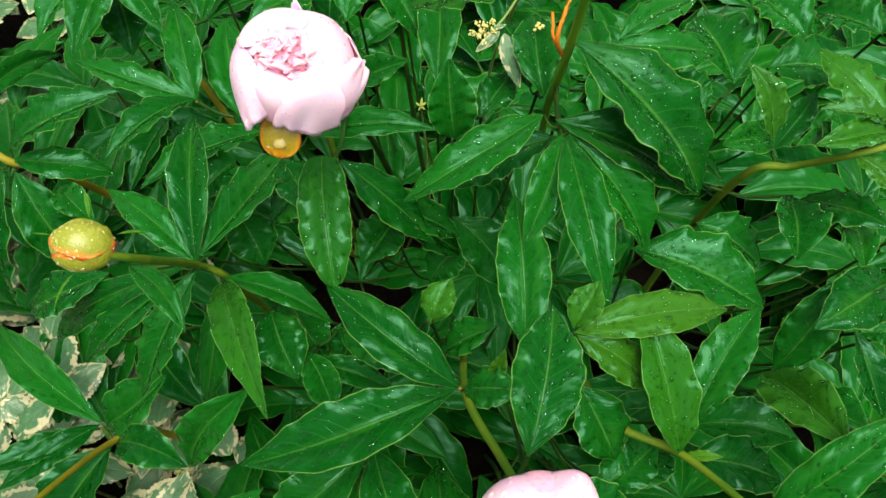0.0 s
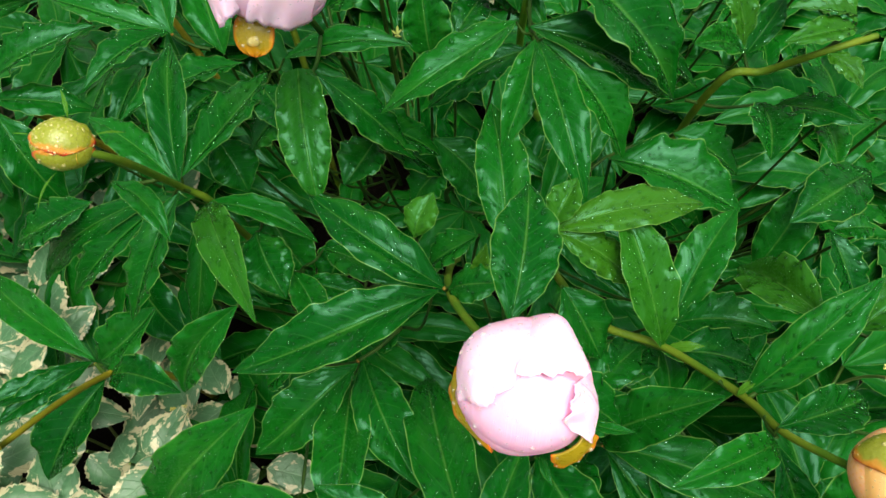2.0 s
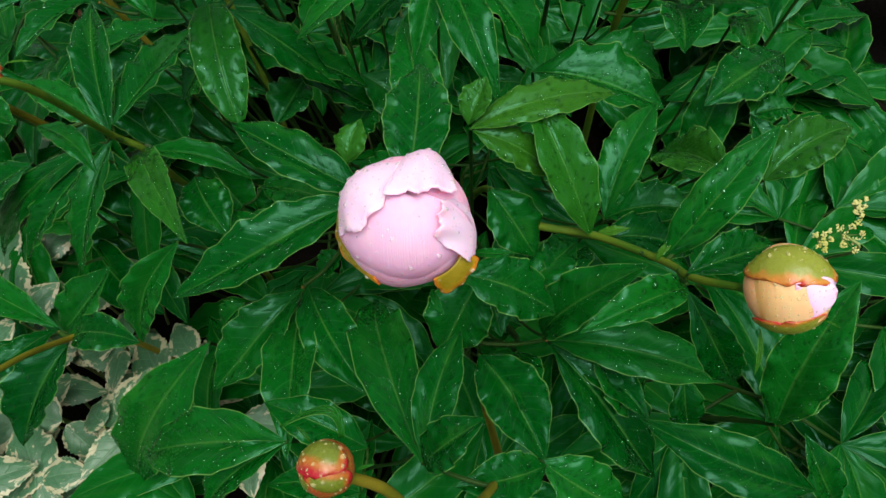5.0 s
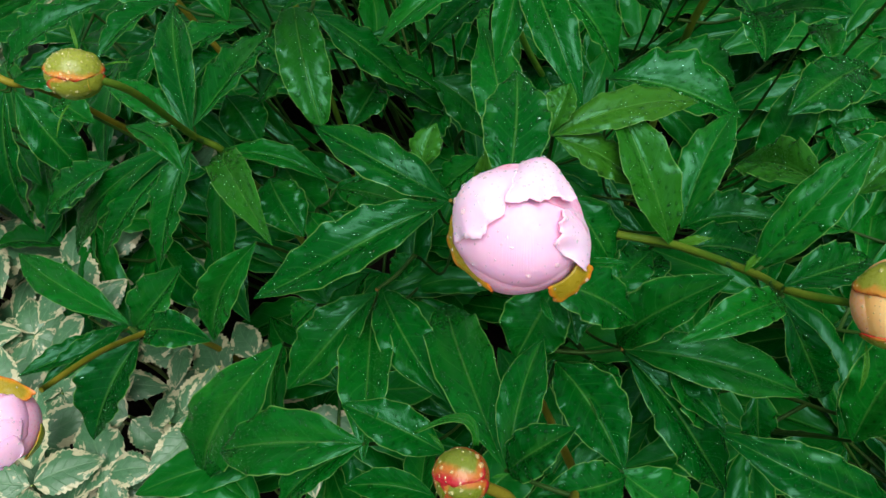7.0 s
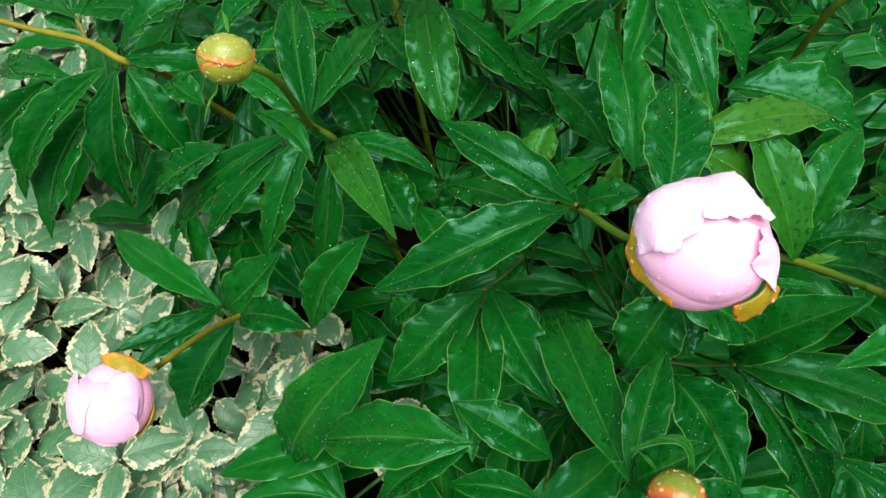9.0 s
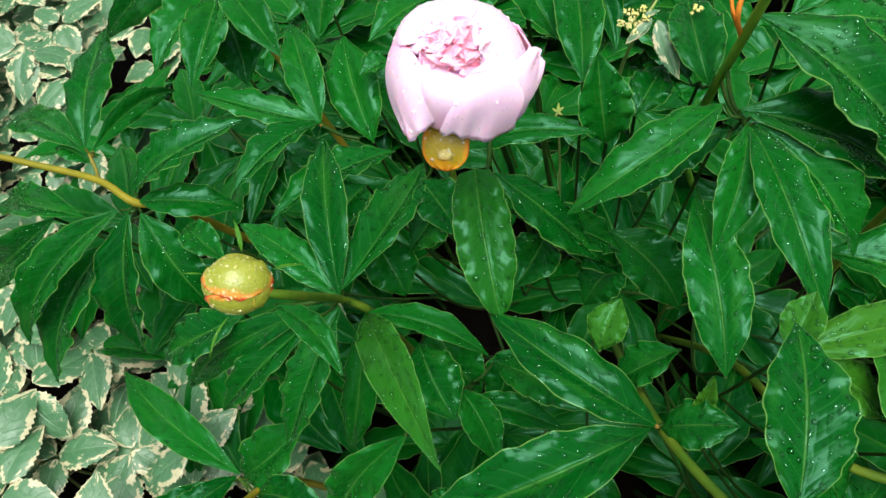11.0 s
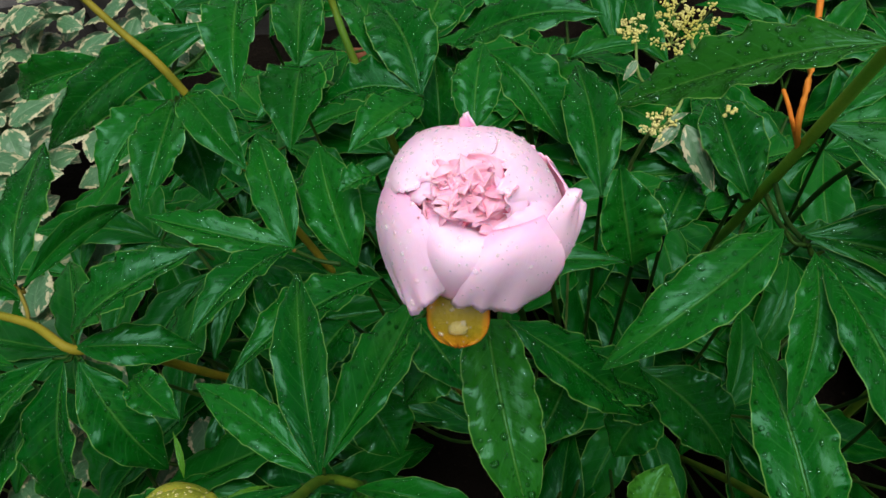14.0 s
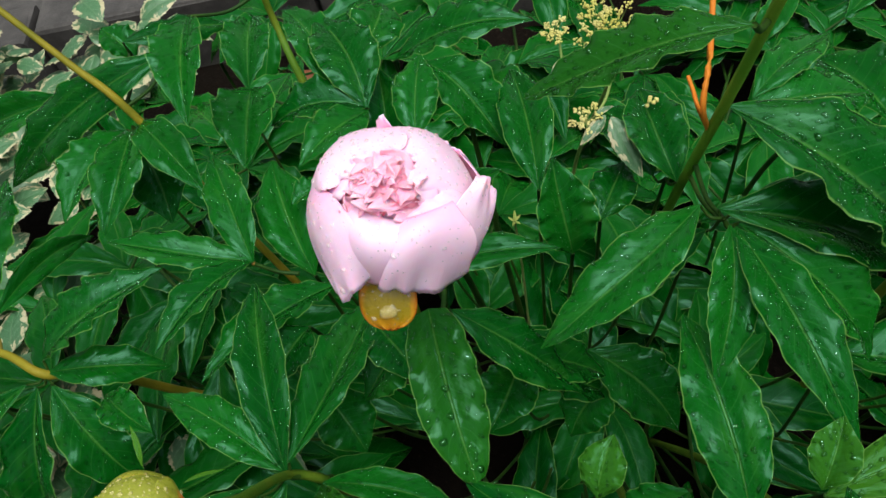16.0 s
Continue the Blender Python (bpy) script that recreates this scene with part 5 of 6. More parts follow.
f1_sepal = Ball(s_f1, "sepal", f1.at(-0.25, -0.98, -0.42), 0.0205, f1.x, f1.y + 0.25 * f1.z)
f1_sepal.core = f1.core
drop("sepal drop", f1_sepal.at(0.0, -0.16, 0.985), f1_sepal.z, 0.0029, None, 1.0, 0.7)
f1_sepal.petal(0, 0, 178, 0.56, 0.50, 0.0, SEPAL_GOLD, "sepal", point=0.8, wet=8, dive=0.05)
f1.petal(0.55, -0.6, 150, 0.5, 0.4, -0.03, SEPAL, "sepal", back=-1)
f1.petal(-0.7, -0.4, 150, 0.5, 0.4, -0.03, SEPAL, "sepal", back=-1)
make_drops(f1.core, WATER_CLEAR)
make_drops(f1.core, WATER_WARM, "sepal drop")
make_drops(s_f1, WATER)

# ---- the globe-shaped bloom ----
f2 = Ball(s_f2, "bloom", (0.0355, 0.0345, 0.5355), 0.0254, (0.988, -0.156, -0.003), (0.138, 0.868, 0.477), 1.0, "opening pale pink peony globe with rain drops", 0.02)
f2.body(PETAL_BODY, 0.92)
f2.petal(0.0, -0.45, 0, 0.92, 1.20, -0.035, PETAL_BODY, ruffle=0.01, point=0.1, wet=16)
f2.sheet(((-0.94, -0.12, -0.10), (-0.76, 0.62, -0.15), (-0.02, 0.90, -0.05)), ((-0.93, 0.02, 0.30), (-0.70, 0.54, 0.50), (-0.04, 0.80, 0.52)),
         ((-0.90, -0.22, 0.44), (-0.42, 0.06, 0.94), (-0.10, 0.50, 0.92)), PETAL, rag=0.055, wet=90, curl=0.02, wave=0.04)
f2.sheet(((-0.16, 0.86, -0.10), (0.32, 1.00, -0.12), (0.56, 0.76, -0.20)), ((-0.18, 0.66, 0.56), (0.30, 0.88, 0.46), (0.64, 0.66, 0.20)),
         ((-0.17, 0.36, 0.92), (0.32, 0.36, 0.99), (0.70, 0.38, 0.62)), PETAL, rag=0.045, wet=90, curl=0.03, wave=0.04)
f2.sheet(((0.76, 0.34, -0.10), (0.90, -0.05, -0.05), (0.90, -0.42, -0.05)), ((0.76, 0.32, 0.32), (0.90, -0.08, 0.40), (0.96, -0.46, 0.20)),
         ((0.54, 0.26, 0.86), (0.46, -0.08, 0.95), (0.88, -0.56, 0.42)), PETAL, rag=0.06, wet=60, curl=0.03, wave=0.04)
f2.sheet(((-0.84, 0.28, 0.20), (-0.80, -0.20, 0.38), (-0.36, -0.64, 0.48)), ((-0.94, 0.22, 0.12), (-0.90, -0.30, 0.24), (-0.40, -0.82, 0.36)),
         ((-0.97, 0.16, 0.00), (-0.935, -0.36, 0.10), (-0.36, -0.90, 0.24)), SEPAL_GOLD, "sepal", rag=0.05, wet=12, thick=0.0009)
f2.sheet(((0.36, -0.80, 0.42), (0.64, -0.64, 0.50), (0.78, -0.42, 0.48)), ((0.42, -0.91, 0.30), (0.76, -0.75, 0.38), (0.92, -0.46, 0.34)),
         ((0.46, -0.97, 0.18), (0.82, -0.84, 0.24), (0.99, -0.52, 0.22)), SEPAL_GOLD, "sepal", rag=0.06, wet=10, thick=0.0009)
leaflet(f2.core, f2.at(0.9, -0.45, -0.2), f2.at(1.5, -0.45, 0.05), 0.004, 0.05, wet=0)
leaflet(f2.core, f2.at(0.3, -0.95, -0.2), f2.at(0.48, -1.32, 0.0), 0.003, 0.05, wet=0)
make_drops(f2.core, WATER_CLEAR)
make_drops(s_f2, WATER)

# ---- the closed low bloom ----
f3 = Ball(s_f3, "bloom", (-0.259, 0.0438, 0.3713), 0.0240, (0.994, -0.064, -0.090), (0.099, 0.885, 0.456), label="closed pale pink peony bloom")
f3.body(PETAL_BODY, 0.92)
for x, y, turn, a, b, layer, flare, point, wet in (
        (0.2, 0.1, 170, 0.9, 0.8, 0.0, 0.0, 0.2, 26), (-0.6, 0.1, 160, 0.8, 0.5, 0.03, 0.05, 0.4, 12), (0.3, -0.5, 200, 0.5, 0.6, 0.03, 0.02, 0.2, 8), (-0.8, 0.4, 60, 0.4, 0.3, 0.05, 0.10, 0.7, 4),
        (0.7, 0.3, 100, 0.6, 0.6, -0.02, 0.0, 0.2, 8), (-0.45, -0.62, 120, 0.4, 0.35, 0.0, 0.04, 0.5, 4)):
    f3.petal(x, y, turn, a, b, layer, PETAL_BODY, flare=flare, point=point, wet=wet)
f3.sheet(((-0.15, 0.80, 0.25), (0.34, 0.80, 0.38), (0.78, 0.58, 0.25)), ((-0.22, 0.98, 0.14), (0.36, 0.99, 0.26), (0.86, 0.66, 0.12)),
         ((-0.32, 1.06, 0.08), (0.26, 1.16, 0.16), (0.90, 0.72, 0.04)), SEPAL_GOLD, "sepal", rag=0.04, wet=4, thick=0.0008)
f3.petal(0.8, -0.5, 200, 0.5, 0.5, 0.02, SEPAL, "sepal", back=-1)
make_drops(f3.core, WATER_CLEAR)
make_drops(s_f3, WATER)

# ---- the yellow-green bud ----
ba = Ball(s_ba, "bud", (-0.1535, 0.160, 0.513), 0.0134, (0.930, 0.107, -0.352), (0.065, 0.893, 0.445), 0.94, "tight yellow-green bud with a red seam")
ba.body(SEPAL, 0.93)
ba.petal(-0.24, -0.24, 190, 0.24, 0.17, 0.02, PETAL_PEACH, "petal", ruffle=0.03, point=0.6)
ba.petal(0.0, 0.42, 178, 0.92, 1.25, 0.03, SEPAL_RED, "sepal", wet=70, ruffle=0.015, point=0.15)
ba.petal(0.1, -0.80, 10, 0.72, 1.20, 0.0, SEPAL_RED, "sepal", wet=26)
ba.petal(0.85, 0.0, 90, 0.6, 0.8, 0.015, SEPAL, "sepal", wet=10)
ba.petal(-0.9, -0.1, 0, 0.6, 0.5, -0.01, SEPAL, "sepal", wet=8)
for b, t, w in (((0.1, 0.95, -0.3), (-0.15, 2.0, -0.4), 0.0020), ((-0.95, 0.3, -0.2), (-1.55, 0.32, -0.3), 0.0008), ((0.95, 0.45, -0.3), (1.9, 0.62, -0.5), 0.0014), ((-0.2, -0.95, -0.3), (-0.75, -2.3, -0.3), 0.0012)):
    leaflet(ba.core, ba.at(*b), ba.at(*t), w, 0.06, tone=0.8, wet=0)
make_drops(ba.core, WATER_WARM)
make_drops(s_ba, WATER)

# ---- the small red bud ----
bb = Ball(s_bb, "bud", (0.006, -0.054, 0.566), 0.0080, (0.991, -0.102, 0.090), (0.082, 0.976, 0.204), 1.04, "small olive bud with a dark red seam")
bb.body(SEPAL_DARK, 0.93)
bb.petal(-0.1, 0.55, 172, 0.85, 1.15, 0.03, SEPAL_DARK, "sepal", wet=9)
bb.petal(0.2, -0.5, 350, 0.60, 0.95, 0.0, SEPAL_DARK, "sepal", wet=6)
bb.petal(-0.75, -0.4, 60, 0.5, 0.6, -0.01, SEPAL_DARK, "sepal", wet=3)
for b, t, w, arch in (((-0.6, 0.8, -0.2), (-1.2, 1.45, -0.2), 0.0012, 0.1), ((0.95, -0.1, -0.2), (1.6, 0.0, -0.2), 0.001, 0.05), ((0.4, -0.9, -0.2), (0.9, -1.5, -0.4), 0.0015, 0.05)):
    leaflet(bb.core, bb.at(*b), bb.at(*t), w, arch, tone=0.25, wet=0)
bract = bb.sheet(((0.40, 0.92, -0.10), (0.50, 0.95, -0.10), (0.60, 0.92, -0.10)), ((0.04, 1.70, 0.40), (0.10, 1.82, 0.28), (0.20, 1.98, 0.10)),
         ((-1.52, 1.40, 0.20), (-1.56, 1.42, 0.20), (-1.60, 1.46, 0.20)), LEAF, "bract", rag=0.0, wave=0.01, thick=0.0003)
bract.color = (0.1, 0.1, 0.1, 1)
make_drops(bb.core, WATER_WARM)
make_drops(s_bb, WATER)

# ---- the peach bud ----
bc = Ball(s_bc, "bud", (0.1824, 0.0062, 0.4828), 0.0180, (0.893, -0.314, 0.322), (0.165, 0.895, 0.415), 1.06, "peach-pink bud between olive sepals")
bc.body(PETAL_PEACH, 0.94)
bc.petal(-0.10, -0.2, 270, 1.20, 0.80, 0.0, PETAL_PEACH, "petal", wet=40, ruffle=0.01)
bc.petal(0.56, -0.22, 285, 0.52, 0.42, 0.012, PETAL, "petal", flare=0.05, point=0.9, wet=8)
bc.petal(0.6, 0.1, 0, 0.5, 0.5, 0.0, PETAL, "petal", wet=6)
bc.petal(0.08, 0.68, 176, 0.70, 1.15, 0.03, SEPAL_RED, "sepal", wet=20)
bc.petal(0.02, -0.93, 5, 0.42, 0.85, 0.02, SEPAL_RED, "sepal", wet=14)
leaflet(bc.core, bc.at(-0.62, -0.85, -0.2), bc.at(-0.75, -1.95, -0.3), 0.0024, 0.08, tone=0.5, wet=0)
leaflet(bc.core, bc.at(0.7, -0.7, -0.3), bc.at(1.05, -0.85, -0.2), 0.0008, 0.05, tone=0.5, wet=0)
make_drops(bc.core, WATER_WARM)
make_drops(s_bc, WATER)

for s in (s_q, s_u, s_x, s_y, s_k, s_tl, s_tc, s_tw, s_g):
    make_drops(s, WATER)

# small bracts on the arching stem
leaflet(s_bc, (0.137, 0.100, 0.365), (0.158, 0.097, 0.375), 0.0065, 0.08, tone=0.8, wet=0)
leaflet(s_bc, (0.156, 0.059, 0.409), (0.166, 0.065, 0.418), 0.004, 0.08, tone=0.8, wet=0)

# orange leaf stalks on the thick stem
ORANGE_A = ((0.076, 0.316, 0.452), (0.068, 0.310, 0.476), (0.074, 0.325, 0.490), (0.080, 0.345, 0.504), (0.085, 0.359, 0.510))
ORANGE_B = ((0.076, 0.316, 0.452), (0.066, 0.310, 0.476), (0.066, 0.319, 0.479), (0.066, 0.326, 0.480))
tube("leaf_stalk", s_u, ORANGE_A, 0.0014, 0.0013, STALK_RED)
tube("leaf_stalk", s_u, ORANGE_B, 0.0010, 0.0009, STALK_RED)


# ---- shaded leaves deeper in the clump ----
def plain_leaf_mesh(seed):
    rnd = random.Random(seed)
    pts, n, uv = blade((0, 0, 0), (0, 1, 0), rnd.uniform(0.30, 0.40), rnd.uniform(0.05, 0.14), 0, rnd.uniform(0.40, 0.52), rnd, 31, 9)
    ob = mesh_object("leaflet", pts.reshape(-1, 3), grid_faces(31, 9), LEAF, uv.reshape(-1, 2))
    me = ob.data
    bpy.data.objects.remove(ob)
    return me


DEEP = [plain_leaf_mesh(200 + i) for i in range(8)]
deep_rnd = random.Random(5)


def low_shoot(x, y, top):
    """A stem in the depth of the clump, with three or four spread leaves."""
    rnd = deep_rnd
    s = thing("peony_stem", (x * 0.6 + 0.01, y * 0.6 + 0.11, 0), "shaded lower peony stem with dark green leaves", "peony", "peony stems")
    o = np.array(s.location)
    end = np.array((x, y, top))
    mid = 0.5 * (o + end) + np.array((0, 0, 0.04))
    line = spline((o, mid, end), 6)
    v, f = tube_data(line - o, 0.0026, 0.0014, 6)
    under(mesh_object("stem", v, f, STEM), s)
    for i in range(rnd.choice((3, 4, 4))):
        start = line[-1 - 2 * i if 2 * i < len(line) - 3 else -3]
        w = rnd.uniform(0, 6.28)
        node = start + np.array((math.cos(w) * rnd.uniform(0.02, 0.06), math.sin(w) * rnd.uniform(0.02, 0.06), rnd.uniform(-0.01, 0.02)))
        node[2] = min(node[2], top + 0.015)
        k = under(mesh_object("leaf_stalk", *tube_data(np.linspace(start, node, 4) - o, 0.0017, 0.0013, 6), STEM), s)
        for j in range(rnd.choice((3, 4, 5))):
            w2 = w + (j - 1.8) * 0.75 + rnd.uniform(-0.2, 0.2)
            size = rnd.uniform(0.085, 0.130)
            ob = under(new("leaflet", rnd.choice(DEEP)), k)
            ob.color = (0, 0, 0, 1)
            ob.matrix_basis = Matrix.Translation(Vector(node - o)) @ Matrix.Rotation(w2 - math.pi / 2, 4, "Z") @ Matrix.Rotation(radians(rnd.uniform(-38, 8)), 4, "X") @ Matrix.Rotation(radians(rnd.uniform(-20, 20)), 4, "Y") @ Matrix.Diagonal((size, size, size, 1))


for i in range(12):
    for j in range(11):
        x = -0.30 + 0.086 * i + deep_rnd.uniform(-0.035, 0.035)
        y = -0.22 + 0.107 * j + deep_rnd.uniform(-0.035, 0.035)
        if x < -0.23 + 0.02 * math.sin(9 * y) and y < 0.38:
            continue
        if x < -0.10 and y < 0.06 or (3 * i + 5 * j) % 7 < (5 if y < 0.45 else 2):
            continue
        low_shoot(x, y, deep_rnd.uniform(0.03, 0.10) + (0.10 if x < 0.1 else 0.03) * (y > 0.45))


for x, y, top in ((-0.30, 0.46, 0.25), (-0.30, 0.37, 0.25), (-0.33, 0.30, 0.21), (-0.29, 0.24, 0.20), (-0.36, 0.40, 0.22), (-0.38, 0.47, 0.20), (-0.33, 0.52, 0.22), (-0.40, 0.56, 0.18), (-0.34, 0.61, 0.18), (-0.27, 0.56, 0.22), (-0.25, 0.66, 0.18), (-0.41, 0.66, 0.15), (-0.13, 0.03, 0.19), (-0.06, -0.06, 0.16), (-0.17, 0.06, 0.15), (0.04, -0.10, 0.16), (0.27, 0.02, 0.21), (0.32, 0.08, 0.20), (0.31, -0.03, 0.17), (0.36, 0.15, 0.20), (0.37, 0.03, 0.15), (0.43, 0.34, 0.17), (0.47, 0.40, 0.15), (0.42, 0.27, 0.17), (0.50, 0.34, 0.12), (0.40, 0.42, 0.15)):
    low_shoot(x, y, top)


# ---- variegated ground cover ----
def goutweed_blade(seed, nu=25, nv=9):
    """An ovate, toothed, slightly quilted leaflet one unit long."""
    rnd = random.Random(seed)
    u = np.linspace(0, 1, nu)[:, None]
    v = np.linspace(-1, 1, nv)[None, :]
    f = np.sin(np.pi * u ** 0.72) ** 0.75 * (1 - 0.25 * np.clip((u - 0.6) / 0.4, 0, 1) ** 2)
    f[0], f[-1] = 0.02, 0.0
    tooth = 1 + 0.10 * (np.arange(nu)[:, None] % 2) * (np.abs(v) > 0.99)
    half = 0.5 * rnd.uniform(0.56, 0.72) * f * tooth
    lift = 0.28 * np.abs(v) * half - rnd.uniform(0.2, 0.45) * v ** 2 * half
    lift = lift + 0.05 * half * np.sin(2 * np.pi * 6 * (u - 0.25 * np.abs(v))) * np.abs(v)
    z = lift + 4 * rnd.uniform(0.02, 0.09) * u * (1 - u) - rnd.uniform(0, 0.12) * u ** 2
    pts = np.stack([v * half + rnd.uniform(-0.05, 0.05) * np.sin(np.pi * u), np.broadcast_to(u, half.shape) + 0.02 * (np.abs(v) > 0.99), z], axis=2)
    uv = np.stack([np.broadcast_to(u, half.shape), np.broadcast_to(v * 0.5 + 0.5, half.shape)], axis=2)
    ob = mesh_object("leaflet", pts.reshape(-1, 3), grid_faces(nu, nv), GOUTWEED, uv.reshape(-1, 2))
    me = ob.data
    bpy.data.objects.remove(ob)
    return me


GOUT = [goutweed_blade(300 + i) for i in range(8)]
gout_rnd = random.Random(8)


FAR_COVER = ([], [], [])


def join_far(me, m):
    """Adds a copy of the mesh to the joined ground cover."""
    verts, faces, uvs = FAR_COVER
    start = len(verts)
    verts += [tuple(m @ q.co) for q in me.vertices]
    faces += [tuple(start + i for i in f.vertices) for f in me.polygons]
    uv = np.zeros((len(me.vertices), 2), dtype=np.float32)
    for loop, d in zip(me.loops, me.uv_layers[0].data):
        uv[loop.vertex_index] = d.uv
    uvs += uv.tolist()


def goutweed(x, y, top, size=1.0, far=False):
    rnd = gout_rnd
    p = None if far else thing("goutweed_plant", (x, y, 0), "goutweed with grey-green leaves edged in cream", "ground cover", "goutweed plants")
    tilt = np.array((rnd.uniform(-0.03, 0.03), rnd.uniform(-0.03, 0.03), top))
    line = spline(((0, 0, 0), tilt * 0.5 + np.array((0.008, 0, 0)), tilt), 5)
    if not far:
        v, f = tube_data(line, 0.0016, 0.0010, 5)
        under(mesh_object("stalk", v, f, GOUT_STALK), p)
    w = rnd.uniform(0, 6.28)
    for j in range(rnd.choice((3, 3, 4))):
        a = w + (0, 1.35, -1.35, 3.0)[j] + rnd.uniform(-0.25, 0.25)
        size_j = size * rnd.uniform(0.036, 0.055) * (1.12 if j == 0 else 1)
        gap = 0.012 if j == 0 else 0.003
        me = rnd.choice(GOUT)
        m = (Matrix.Translation(Vector(tilt) + Vector((math.cos(a) * gap, math.sin(a) * gap, rnd.uniform(-0.004, 0.004)))) @ Matrix.Rotation(a - math.pi / 2, 4, "Z")
                           @ Matrix.Rotation(radians(rnd.uniform(-30, 14)), 4, "X") @ Matrix.Rotation(radians(rnd.uniform(-22, 22)), 4, "Y") @ Matrix.Diagonal((size_j, size_j, size_j, 1)))
        if far:
            join_far(me, Matrix.Translation((x, y, 0)) @ m)
        else:
            under(new("leaflet", me), p).matrix_basis = m
    return p


for i in range(19):
    for j in range(32):
        x = -0.86 + 0.0375 * i + gout_rnd.uniform(-0.02, 0.02)
        y = -0.22 + 0.0385 * j + gout_rnd.uniform(-0.02, 0.02)
        if x > -0.20 or x > -0.24 and y > 0.15 or x > -0.35 and y > 0.36 or x > -0.43 and 0.40 < y < 0.74:
            continue
        if y > 0.88 + 0.10 * (x + 0.5):
            continue
        goutweed(x, y, gout_rnd.uniform(0.13, 0.215) + 0.05 * max(0, y - 0.35), far=x < -0.58 or y > 0.62)
cover = mesh_object("goutweed_cover", FAR_COVER[0], FAR_COVER[1], GOUTWEED, FAR_COVER[2])
tagged(cover, "dense goutweed with cream-edged leaves farther back in the bed", "ground cover", kind="stuff")
for x, y, z in ((0.32, -0.13, 0.12), (0.37, -0.06, 0.12), (-0.13, 0.10, 0.17), (-0.16, 0.14, 0.16), (0.27, 0.05, 0.05), (0.22, 0.02, 0.05)):
    goutweed(x, y, z, 0.95)


# ---- goutweed flower heads ----
def umbel(parent, centre, radius, up, seed, rays=11, per=16):
    rnd = random.Random(seed)
    o = np.array(origin_of(parent))
    centre, up = np.array(centre), np.array(up) / np.linalg.norm(up)
    a = np.cross(up, (0.2, 1, 0.1))
    a /= np.linalg.norm(a)
    b = np.cross(up, a)
    bm = bmesh.new()
    rv, rf = [], []
    for i in range(rays):
        w, d = 2.399 * i, radius * math.sqrt((i + 0.5) / rays)
        head = centre + a * d * math.cos(w) + b * d * math.sin(w) + up * rnd.uniform(-0.002, 0.002)
        v, f = tube_data(np.linspace(centre - up * radius * 1.1, head, 3) - o, 0.0004, 0.0003, 5, len(rv))
        rv += v
        rf += f
        for _ in range(per):
            q = head + (a * rnd.uniform(-1, 1) + b * rnd.uniform(-1, 1) + up * rnd.uniform(-0.3, 0.6)) * radius * 0.22
            bmesh.ops.create_icosphere(bm, subdivisions=1, radius=rnd.uniform(0.0005, 0.0008), matrix=Matrix.Translation(q - o))
    me = bpy.data.meshes.new("floret_cluster")
    bm.to_mesh(me)
    bm.free()
    me.materials.append(FLORET)
    tagged(under(new("floret_cluster", me), parent), "tiny cream-yellow florets", kind="stuff")
    tagged(under(mesh_object("ray", rv, rf, GOUT_STALK), parent), "thin green rays", kind="stuff")


def cream_leaf(parent, base, tip, seed):
    o = Vector(origin_of(parent))
    base, tip = Vector(base), Vector(tip)
    d = tip - base
    y = d.normalized()
    x = y.cross(Vector((0, -0.5, 1))).normalized()
    z = x.cross(y)
    m = Matrix((x, y, z)).transposed().to_4x4()
    ob = under(new("leaflet", GOUT[seed % len(GOUT)]), parent)
    ob.matrix_basis = Matrix.Translation(base - o) @ m @ Matrix.Diagonal((0.52 * d.length, d.length, d.length, 1))
    return ob


flower_head = thing("goutweed_flower", (0.05, 0.52, 0), "goutweed flower heads with cream florets above the leaves", "wild flower")
tube("stalk", flower_head, ((0.05, 0.52, 0), (0.045, 0.47, 0.25), (0.057, 0.413, 0.408), (0.056, 0.416, 0.434)), 0.0016, 0.001, GOUT_STALK)
tube("stalk", flower_head, ((0.057, 0.413, 0.408), (0.028, 0.397, 0.424), (0.025, 0.412, 0.443)), 0.0009, 0.0007, GOUT_STALK)
tube("stalk", flower_head, ((0.057, 0.413, 0.408), (0.045, 0.383, 0.418), (0.035, 0.371, 0.417)), 0.0009, 0.0007, GOUT_STALK)
umbel(flower_head, (0.024, 0.413, 0.447), 0.0075, (0, -0.5, 0.85), 1, 9)
umbel(flower_head, (0.046, 0.412, 0.439), 0.0105, (0, -0.5, 0.85), 2, 9)
umbel(flower_head, (0.061, 0.418, 0.441), 0.0105, (0, -0.5, 0.85), 3, 9)
umbel(flower_head, (0.031, 0.368, 0.422), 0.0085, (0, -0.5, 0.85), 4, 9)
umbel(flower_head, (0.050, 0.431, 0.440), 0.009, (0, -0.5, 0.85), 5, 9)
umbel(flower_head, (0.067, 0.372, 0.421), 0.003, (0, -0.5, 0.85), 6, 5)
cream_leaf(flower_head, (0.044, 0.367, 0.420), (0.055, 0.339, 0.399), 0)
cream_leaf(flower_head, (0.041, 0.368, 0.421), (0.025, 0.357, 0.414), 1)
cream_leaf(flower_head, (0.024, 0.399, 0.438), (0.016, 0.391, 0.433), 2)
cream_leaf(flower_head, (0.034, 0.398, 0.436), (0.035, 0.391, 0.431), 3)
cream_leaf(flower_head, (0.036, 0.369, 0.422), (0.046, 0.372, 0.423), 4)
flower_head = thing("goutweed_flower", (0.34, 0.13, 0), "goutweed flower head with cream florets among the leaves", "wild flower")
tube("stalk", flower_head, ((0.34, 0.13, 0), (0.33, 0.12, 0.2), (0.307, 0.081, 0.324), (0.297, 0.087, 0.337)), 0.0014, 0.0008, GOUT_STALK)
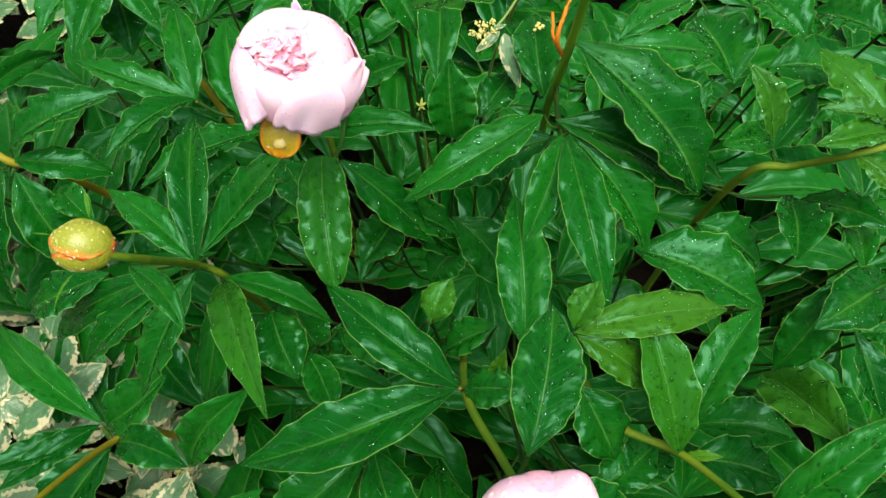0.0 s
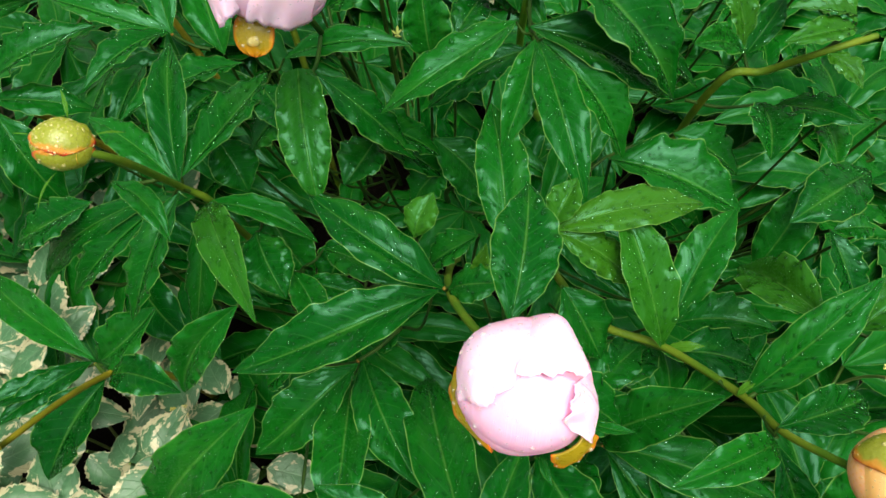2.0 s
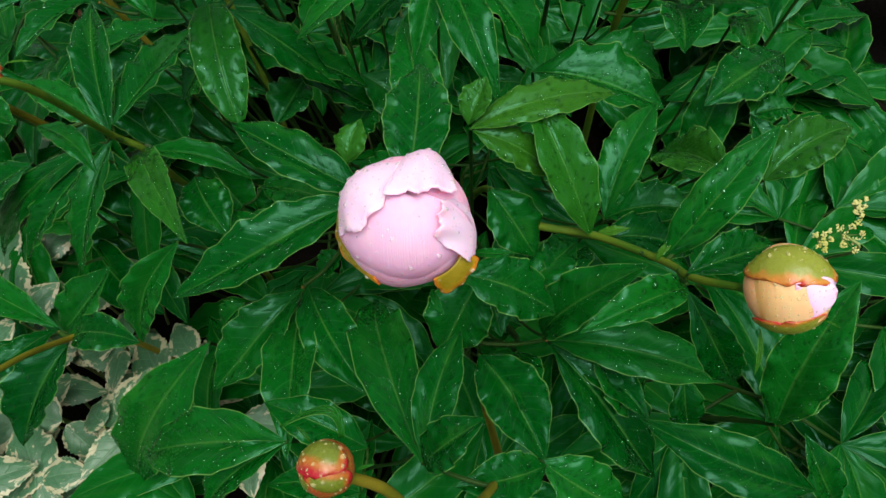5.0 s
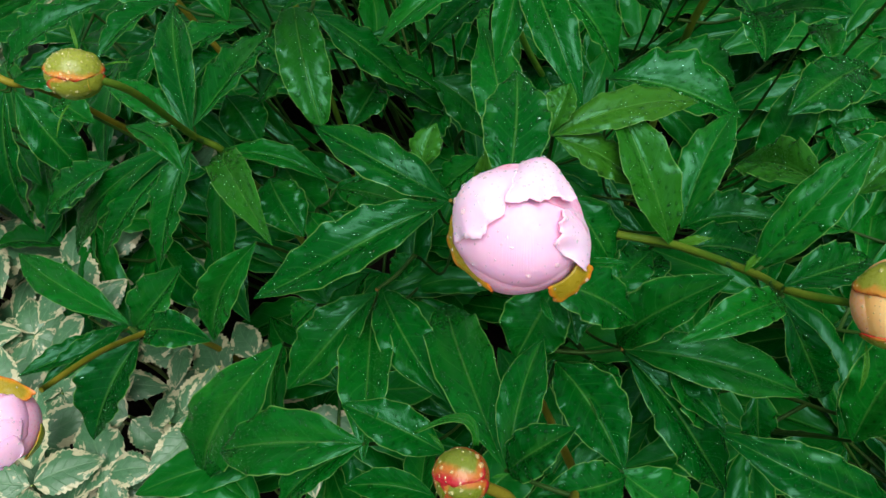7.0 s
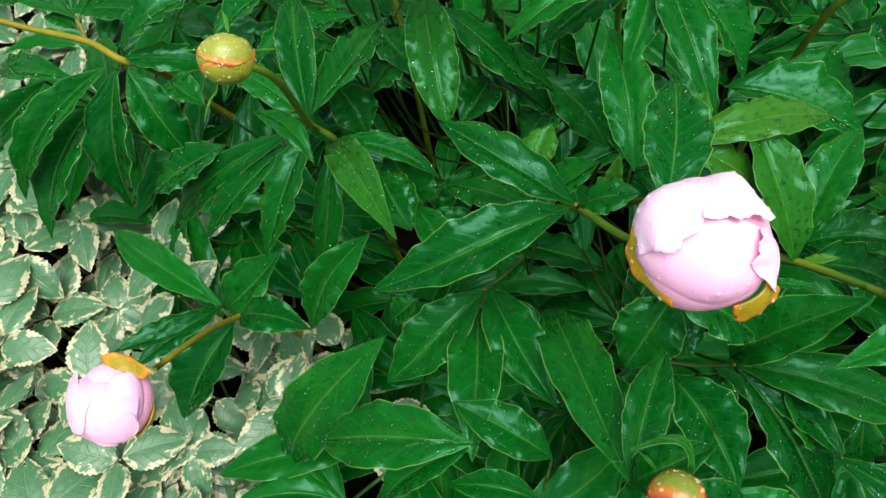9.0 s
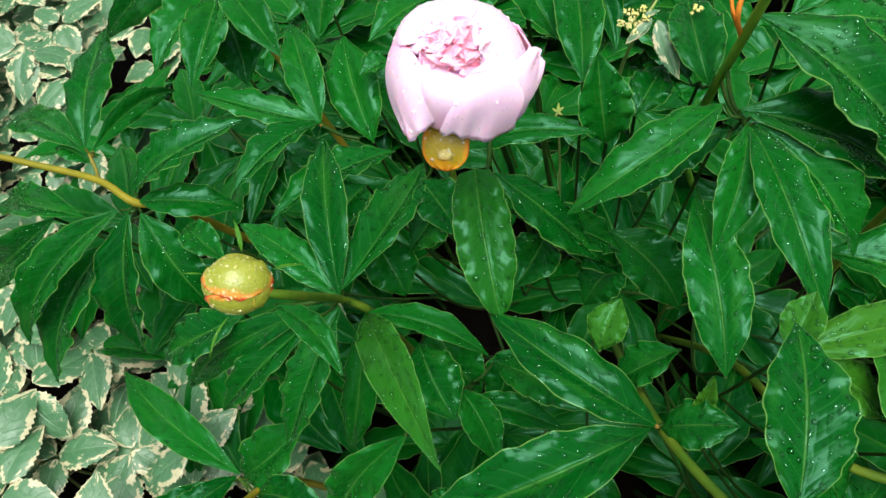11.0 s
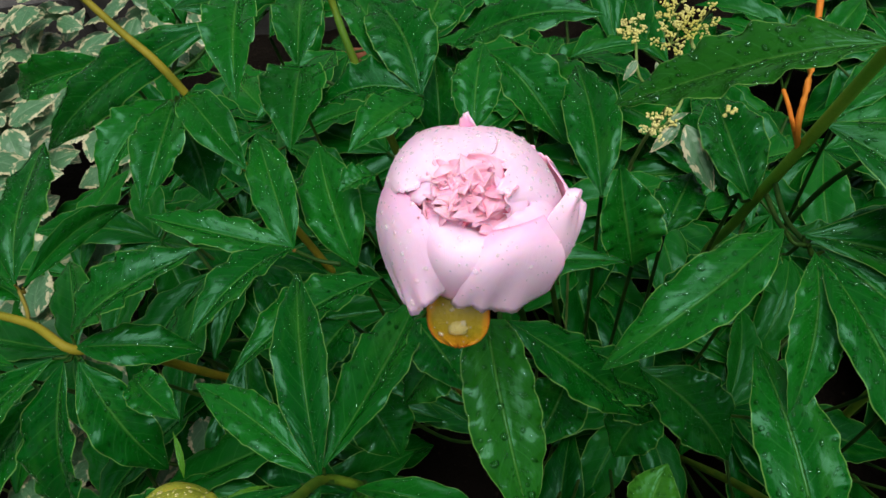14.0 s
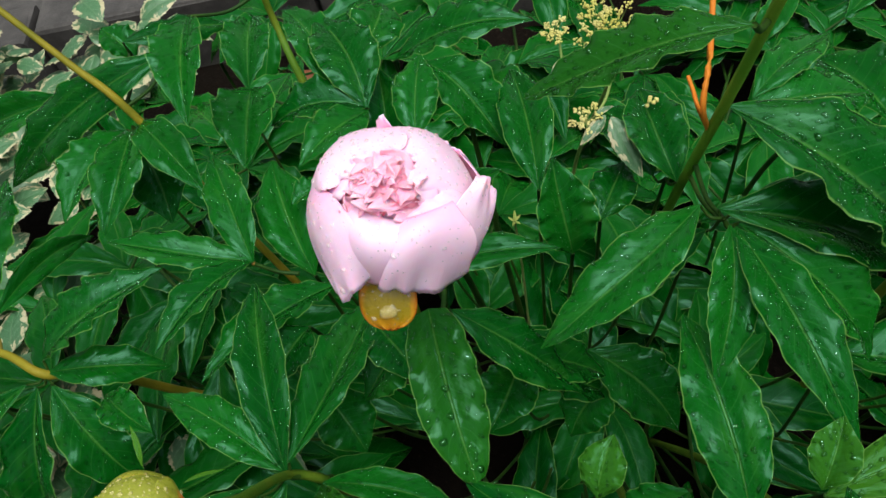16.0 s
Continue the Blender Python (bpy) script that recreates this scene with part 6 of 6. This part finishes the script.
umbel(flower_head, (0.283, 0.086, 0.337), 0.007, (0, -0.5, 0.85), 20, 8)
umbel(flower_head, (0.300, 0.086, 0.337), 0.01, (0, -0.5, 0.85), 21, 8)
umbel(flower_head, (0.308, 0.101, 0.345), 0.006, (0, -0.5, 0.85), 22, 8)
flower_head = thing("goutweed_flower", (-0.24, 0.06, 0), "goutweed flower head just opening in the ground cover", "wild flower")
tube("stalk", flower_head, ((-0.24, 0.06, 0), (-0.235, 0.07, 0.1), (-0.206, 0.123, 0.181)), 0.0012, 0.0008, GOUT_STALK)
umbel(flower_head, (-0.205, 0.123, 0.187), 0.009, (0, -0.3, 0.95), 31, 9)


# ---- stone edging and paving behind the bed ----
def bevel_block(name, parent, size, place, turn, material, bevel=0.008, seed=0):
    bm = bmesh.new()
    bmesh.ops.create_cube(bm, size=1, matrix=Matrix.Diagonal((*size, 1)))
    bmesh.ops.bevel(bm, geom=list(bm.edges), offset=bevel, segments=2, affect="EDGES", profile=0.6)
    rnd = random.Random(seed)
    for q in bm.verts:
        q.co += Vector([rnd.uniform(-1, 1) * bevel * 0.18 for _ in range(3)])
    me = bpy.data.meshes.new(name)
    bm.to_mesh(me)
    bm.free()
    me.materials.append(material)
    ob = new(name, me)
    ob.matrix_basis = Matrix.Translation(place) @ Matrix.Rotation(radians(turn), 4, "Z")
    if parent:
        ob.parent = parent
    return ob


edging = thing("edging", (0, 1.05, 0), "low grey stone edging along the bed", "edging")
edging["kind"] = "structure"
for i in range(9):
    bevel_block("edging_stone", edging, (0.395, 0.09, 0.14), (-1.6 + 0.4 * i, 0.0 + 0.012 * math.sin(i * 2.3), 0.05), 0.6 * math.sin(i * 3.1), STONE, seed=i)
paving = thing("paving", (0, 1.4, 0), "weathered grey paving slabs beyond the bed", "paving")
paving["kind"] = "structure"
for i in range(9):
    for j in range(4):
        bevel_block("paving_slab", paving, (0.394, 0.394, 0.05), (-1.6 + 0.4 * i, -0.08 + 0.4 * j, 0.045), 0, STONE, 0.005, seed=40 + 4 * i + j)
brick_rnd = random.Random(3)
for i in range(14):
    x, y = brick_rnd.uniform(-0.55, 0.0), brick_rnd.uniform(0.74, 0.96)
    s = brick_rnd.uniform(0.3, 0.6)
    ob = bevel_block("brick_fragment", None, (0.07 * s, 0.045 * s, 0.03 * s), (x, y, 0.013 * s), brick_rnd.uniform(0, 180), BRICK, 0.006, seed=90 + i)
    tagged(ob, "broken terracotta brick lying on the soil", "brick", "brick fragments")

# ---- a seedling between the leaves ----
SEED = np.array((-0.014, 0.371, 0.338))
seedling = thing("seedling", (SEED[0] + 0.004, SEED[1] + 0.03, 0), "tiny pale yellow-green seedling among the dark leaves", "seedling")
tube("stalk", seedling, ((SEED[0] + 0.004, SEED[1] + 0.03, 0), SEED + (0.003, 0.012, -0.1), SEED), 0.0010, 0.0007, GOUT_STALK)
for i, (dx, dy, dz) in enumerate(((0.002, 0.010, 0.010), (0.009, 0.004, 0.006), (-0.008, 0.003, 0.007), (0.007, -0.004, -0.003), (-0.004, -0.004, -0.006))):
    slot = cream_leaf(seedling, SEED, SEED + 0.48 * np.array((dx, dy, dz)), 3 + i).material_slots[0]
    slot.link = "OBJECT"
    slot.material = SEEDLING
